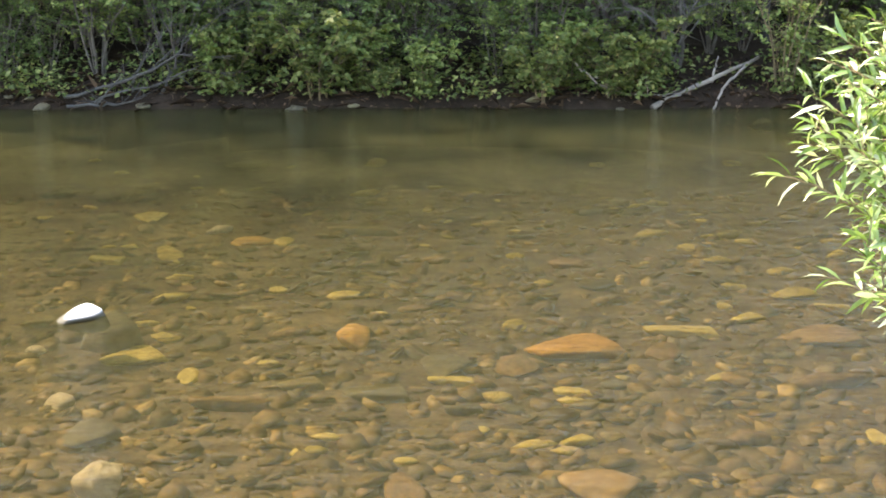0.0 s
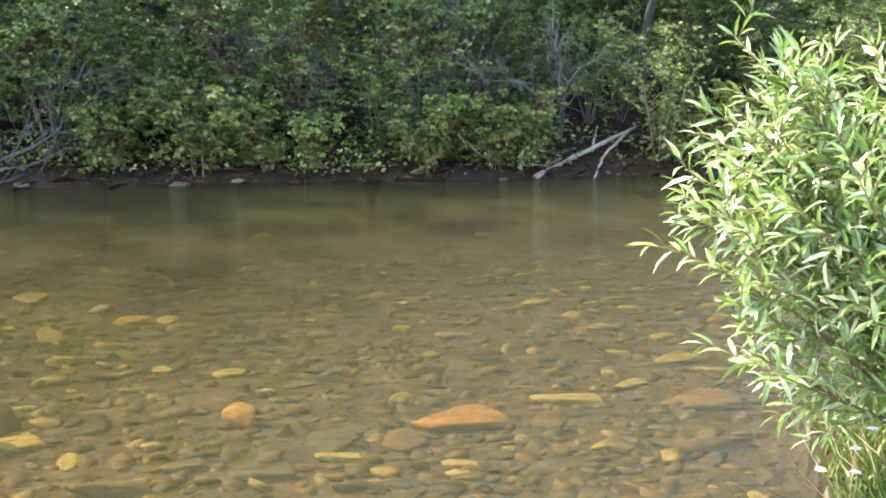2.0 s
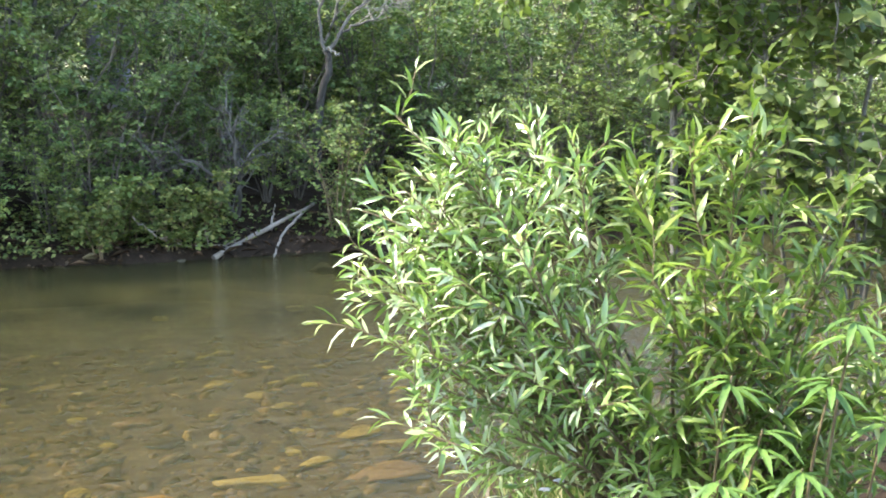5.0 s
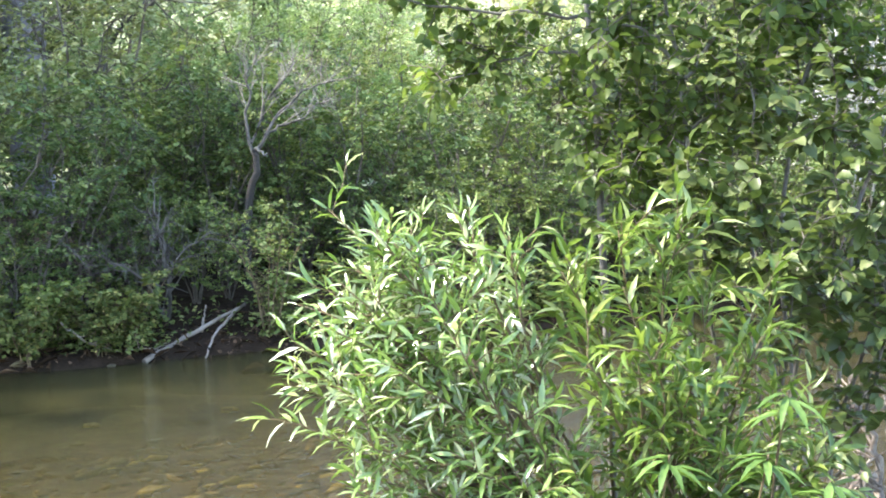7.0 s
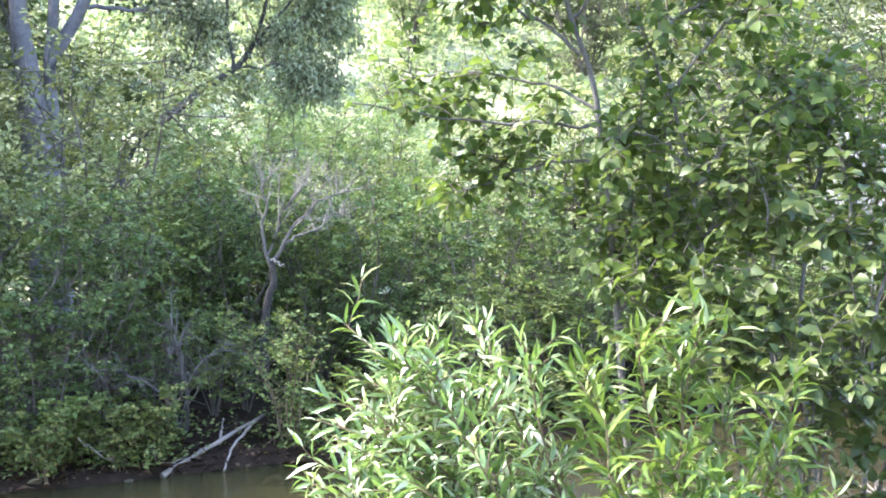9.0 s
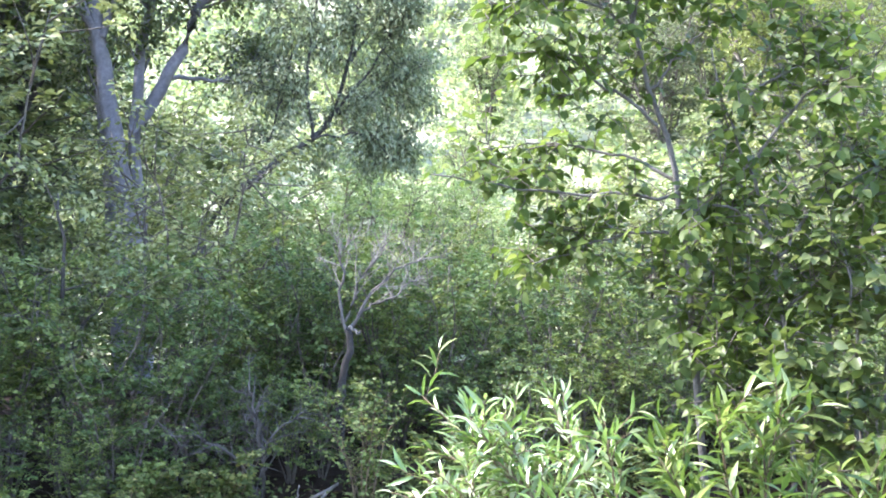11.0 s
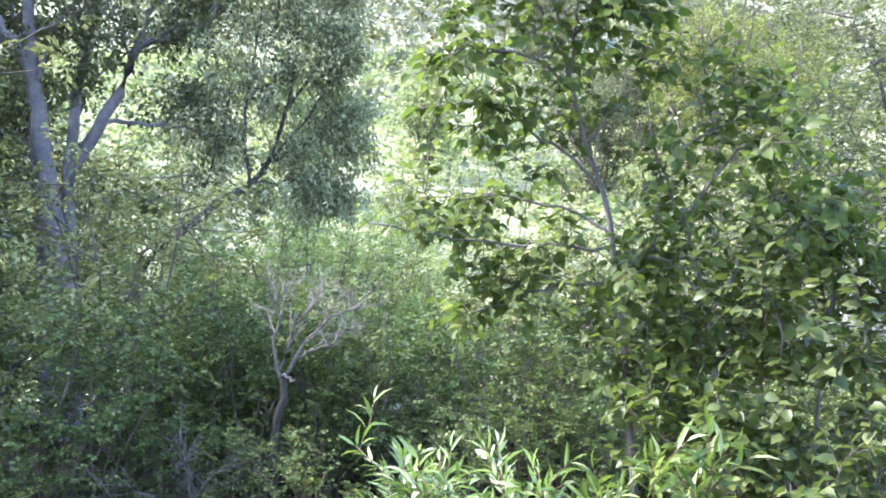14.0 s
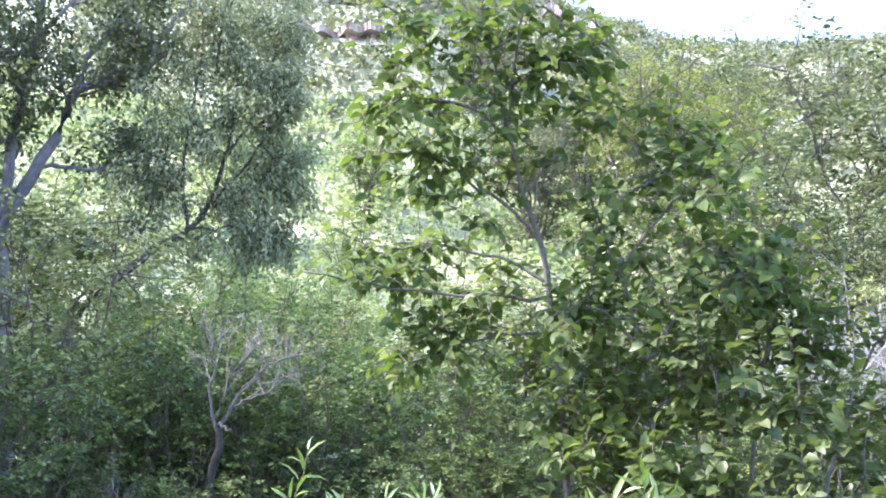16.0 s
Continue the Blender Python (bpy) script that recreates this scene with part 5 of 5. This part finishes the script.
for k, p in enumerate([(1.63, 3.54, 0.36), (1.59, 3.56, 0.29), (1.50, 3.60, 0.21), (1.57, 3.50, 0.24), (1.66, 3.50, 0.40)]):
    flower(*p, 50 + k)

# ---- middle distance ----
place(shrub("waterside_bush", "small round-leaved bush leaning over the far waterline", "bush", 81, 1.15, 0.5, 8, 7, 800, 0.043, 0.031, L_SHRUB, M_TWIG, "", 0.03, stem_r=0.009), [(2.72, 10.3, 1.0, 40)])
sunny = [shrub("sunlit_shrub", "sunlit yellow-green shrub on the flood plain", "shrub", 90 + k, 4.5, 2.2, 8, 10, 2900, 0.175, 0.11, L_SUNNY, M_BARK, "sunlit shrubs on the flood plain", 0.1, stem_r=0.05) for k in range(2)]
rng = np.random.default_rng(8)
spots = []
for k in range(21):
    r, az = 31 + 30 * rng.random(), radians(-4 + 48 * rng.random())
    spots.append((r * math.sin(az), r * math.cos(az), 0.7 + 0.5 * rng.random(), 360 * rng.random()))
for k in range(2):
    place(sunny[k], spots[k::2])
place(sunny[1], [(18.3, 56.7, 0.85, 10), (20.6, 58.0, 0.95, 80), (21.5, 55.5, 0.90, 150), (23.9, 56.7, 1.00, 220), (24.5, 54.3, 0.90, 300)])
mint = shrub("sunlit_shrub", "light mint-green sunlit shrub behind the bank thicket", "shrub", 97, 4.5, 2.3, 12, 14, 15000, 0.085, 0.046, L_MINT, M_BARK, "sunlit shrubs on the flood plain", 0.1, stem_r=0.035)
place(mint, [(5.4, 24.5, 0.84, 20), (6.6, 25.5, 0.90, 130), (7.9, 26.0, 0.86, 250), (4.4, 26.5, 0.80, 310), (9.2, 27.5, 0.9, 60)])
dome = shrub("broadleaf_tree", "large rounded yellow-olive tree in full sun", "tree", 93, 12.0, 3.7, 14, 20, 48000, 0.125, 0.08, L_OLIVE, M_BARK, "trees of the valley floor", 0.25, stem_r=0.14)
place(dome, [(29.8, 43.0, 1.17, 0)])
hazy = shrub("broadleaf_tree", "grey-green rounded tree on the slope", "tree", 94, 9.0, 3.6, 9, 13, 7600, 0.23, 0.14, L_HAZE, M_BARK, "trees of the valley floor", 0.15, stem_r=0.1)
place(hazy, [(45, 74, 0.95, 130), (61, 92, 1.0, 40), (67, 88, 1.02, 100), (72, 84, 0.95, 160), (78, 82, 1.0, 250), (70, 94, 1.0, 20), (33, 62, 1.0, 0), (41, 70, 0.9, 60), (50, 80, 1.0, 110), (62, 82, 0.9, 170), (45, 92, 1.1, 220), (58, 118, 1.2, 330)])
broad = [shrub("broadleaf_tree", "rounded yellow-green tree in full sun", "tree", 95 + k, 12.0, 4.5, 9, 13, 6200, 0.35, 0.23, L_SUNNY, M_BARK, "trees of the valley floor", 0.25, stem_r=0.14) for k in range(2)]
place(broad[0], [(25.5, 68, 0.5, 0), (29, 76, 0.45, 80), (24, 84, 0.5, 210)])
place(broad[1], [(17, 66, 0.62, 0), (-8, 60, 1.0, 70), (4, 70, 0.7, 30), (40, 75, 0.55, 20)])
grey_tree = shrub("bank_tree", "grey-green leafy tree past the far bank, some added for shade", "tree", 99, 7.0, 2.7, 9, 15, 5200, 0.18, 0.095, L_BEND, M_SLIM, "trees beyond the bend", 0.08, stem_r=0.055)
# Spots with x < -1.8 and y < 17 are unseen, added for shade
place(grey_tree, [(12.5, 17.5, 0.74, 200), (10.0, 14.5, 0.45, 100), (-7, 17, 1.1, 50), (-8.6, 12.9, 1.25, 80), (-3.2, 19, 1.1, 140), (-1.2, 23.5, 1.25, 240), (-0.2, 25.5, 1.3, 30), (2.2, 29, 0.85, 120), (4.3, 32, 0.85, 200), (-1.9, 13.6, 0.8, 20), (-2.9, 15.8, 0.92, 210), (-5.8, 13.8, 1.3, 300), (-4.8, 16.4, 1.55, 110)])

bend_tree = shrub("bank_tree", "dense grey-green willow tree beyond the river bend", "tree", 98, 7.0, 2.9, 12, 20, 20000, 0.125, 0.062, L_BEND, M_SLIM, "trees beyond the bend", 0.06, stem_r=0.05)
place(bend_tree, [(16.85, 17.1, 1.09, 0), (41.5, 59.3, 1.72, 60), (14.2, 16.0, 0.62, 150), (17.7, 20.4, 0.78, 220), (-1.3, 22.6, 1.7, 40)])


def conifer(seed, height, n, wide=0.22, label="blue-green conifer with drooping tiers", mat=None):
    rg = np.random.default_rng(seed)
    root = tagged(new("conifer"), label, "conifer", "conifers of the valley")
    part("trunk", mesh_of("trunk", *tubes([(np.array([(0, 0, -0.2), (0, 0, height * 0.5), (0, 0, height)]), [0.02 * height, 0.012 * height, 0.002 * height])], 7), M_BARK, True), root)
    f = rg.random(n) ** 0.7
    h = height * (1 - f) * 0.95 + 0.06 * height
    a = rg.random(n) * 6.283
    rad = wide * height * (f * 0.95 + 0.05) ** (0.22 / wide) * (0.35 + 0.65 * rg.random(n)) * (0.8 + 0.25 * np.sin(a * 5 + h))
    P = np.stack([rad * np.cos(a), rad * np.sin(a), h - rad * 0.25], 1)
    T = np.stack([np.cos(a), np.sin(a), -0.3 + 0.3 * rg.normal(0, 1, n)], 1)
    part("foliage", leaves_mesh("foliage", SMALL, P, T, unit(rg.normal(0, 0.5, P.shape) + np.array([0, 0, 1])), 0.07 * height * (0.6 + 0.6 * rg.random(n)), 0.025 * height, mat or L_CONIFER), root, kind="stuff")
    return root


cone = conifer(61, 6.0, 3600, 0.3, "pale sunlit conifer on the flood plain", L_BLUISH)
place(cone, [(8.0, 30, 0.82, 0), (13, 52, 1.0, 40), (9, 55, 0.8, 80)])
ridge = []
for k in range(64):
    az, r = radians(24 + 20 * rng.random()), 255 + 55 * rng.random()
    ridge.append((r * math.sin(az), r * math.cos(az), 0.55 + 0.6 * rng.random() ** 2, 360 * rng.random()))
for k in range(34):
    az, r = radians(34.5 + 8 * rng.random()), 272 + 30 * rng.random()
    ridge.append((r * math.sin(az), r * math.cos(az), 0.5 + 0.7 * rng.random() ** 2, 360 * rng.random()))
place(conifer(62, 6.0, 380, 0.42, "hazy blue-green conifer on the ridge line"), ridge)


# ---- valley side ----
def brush_mesh(count, seed, lo, hi, size, mat, k=50, fine=0.32, az_most=46, az_least=8):
    """Bushes and small trees over the far slope, each a ragged tuft of leaf clumps."""
    rg = np.random.default_rng(seed)
    P, S = [], []
    for _ in range(count):
        r, az = lo + (hi - lo) * rg.random() ** 0.8, radians(az_least + (az_most - az_least) * rg.random())
        x, y = r * math.sin(az), r * math.cos(az)
        s = size * (0.5 + rg.random())
        z = land(x, y)
        q = unit(rg.normal(0, 1, (k, 3))) * (0.5 + 0.5 * rg.random((k, 1))) * np.array([s, s, s * 0.9])
        q[:, 2] = np.abs(q[:, 2])
        P.append(q + np.array([x, y, z]))
        S.append(np.full(k, s * fine))
    P, S = np.vstack(P), np.concatenate(S)
    return leaves_mesh("brush", SMALL, P, unit(rg.normal(0, 1, P.shape)), unit(rg.normal(0, 0.6, P.shape) + np.array([0, 0, 1])), S, S * 0.7, mat)


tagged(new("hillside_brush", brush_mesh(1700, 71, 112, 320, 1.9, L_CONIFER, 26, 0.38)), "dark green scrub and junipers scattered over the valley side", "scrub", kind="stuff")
tagged(new("hillside_brush", brush_mesh(1900, 72, 90, 300, 1.8, L_SCRUB, 26, 0.38)), "grey-green scrub on the valley side, paled by painted haze", "scrub", kind="stuff")


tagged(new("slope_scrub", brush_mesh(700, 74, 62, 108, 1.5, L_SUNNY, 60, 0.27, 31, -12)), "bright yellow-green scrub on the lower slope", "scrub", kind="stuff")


def cliff(name, az0, az1, r, drop, height, seed):
    """A banded sandstone ledge along the slope."""
    rg = np.random.default_rng(seed)
    n = 60
    V, F = [], []
    prof = [(0, 0), (0.1, 0.22), (-0.5, 0.25), (-0.4, 0.55), (0.3, 0.6), (0.2, 0.97), (-3.0, 1.0)]
    for i in range(n):
        a = radians(az0 + (az1 - az0) * i / (n - 1))
        wob = 3.0 * noise.noise((i * 0.12, seed, 0)) + rg.normal(0, 0.15)
        for d, h in prof:
            rr = r + wob - d * 2.0
            z = land(r * math.sin(a), r * math.cos(a)) + drop + height * h * (0.75 + 0.6 * noise.noise((i * 0.13, 0.7, seed)))
            V.append((rr * math.sin(a), rr * math.cos(a), z))
    k = len(prof)
    for i in range(n - 1):
        for j in range(k - 1):
            F.append((i * k + j, (i + 1) * k + j, (i + 1) * k + j + 1, i * k + j + 1))
    tagged(new(name, mesh_of(name, V, F, M_CLIFF)), "banded reddish sandstone ledge on the valley side", "cliff", kind="structure")


cliff("cliff_upper", 17.2, 23.5, 157, -1.0, 5.5, 3)
cliff("cliff_lower", 15.5, 21.5, 134, -0.6, 2.8, 5)
cliff("cliff_far", 28.3, 31.8, 222, -1.5, 6, 7)
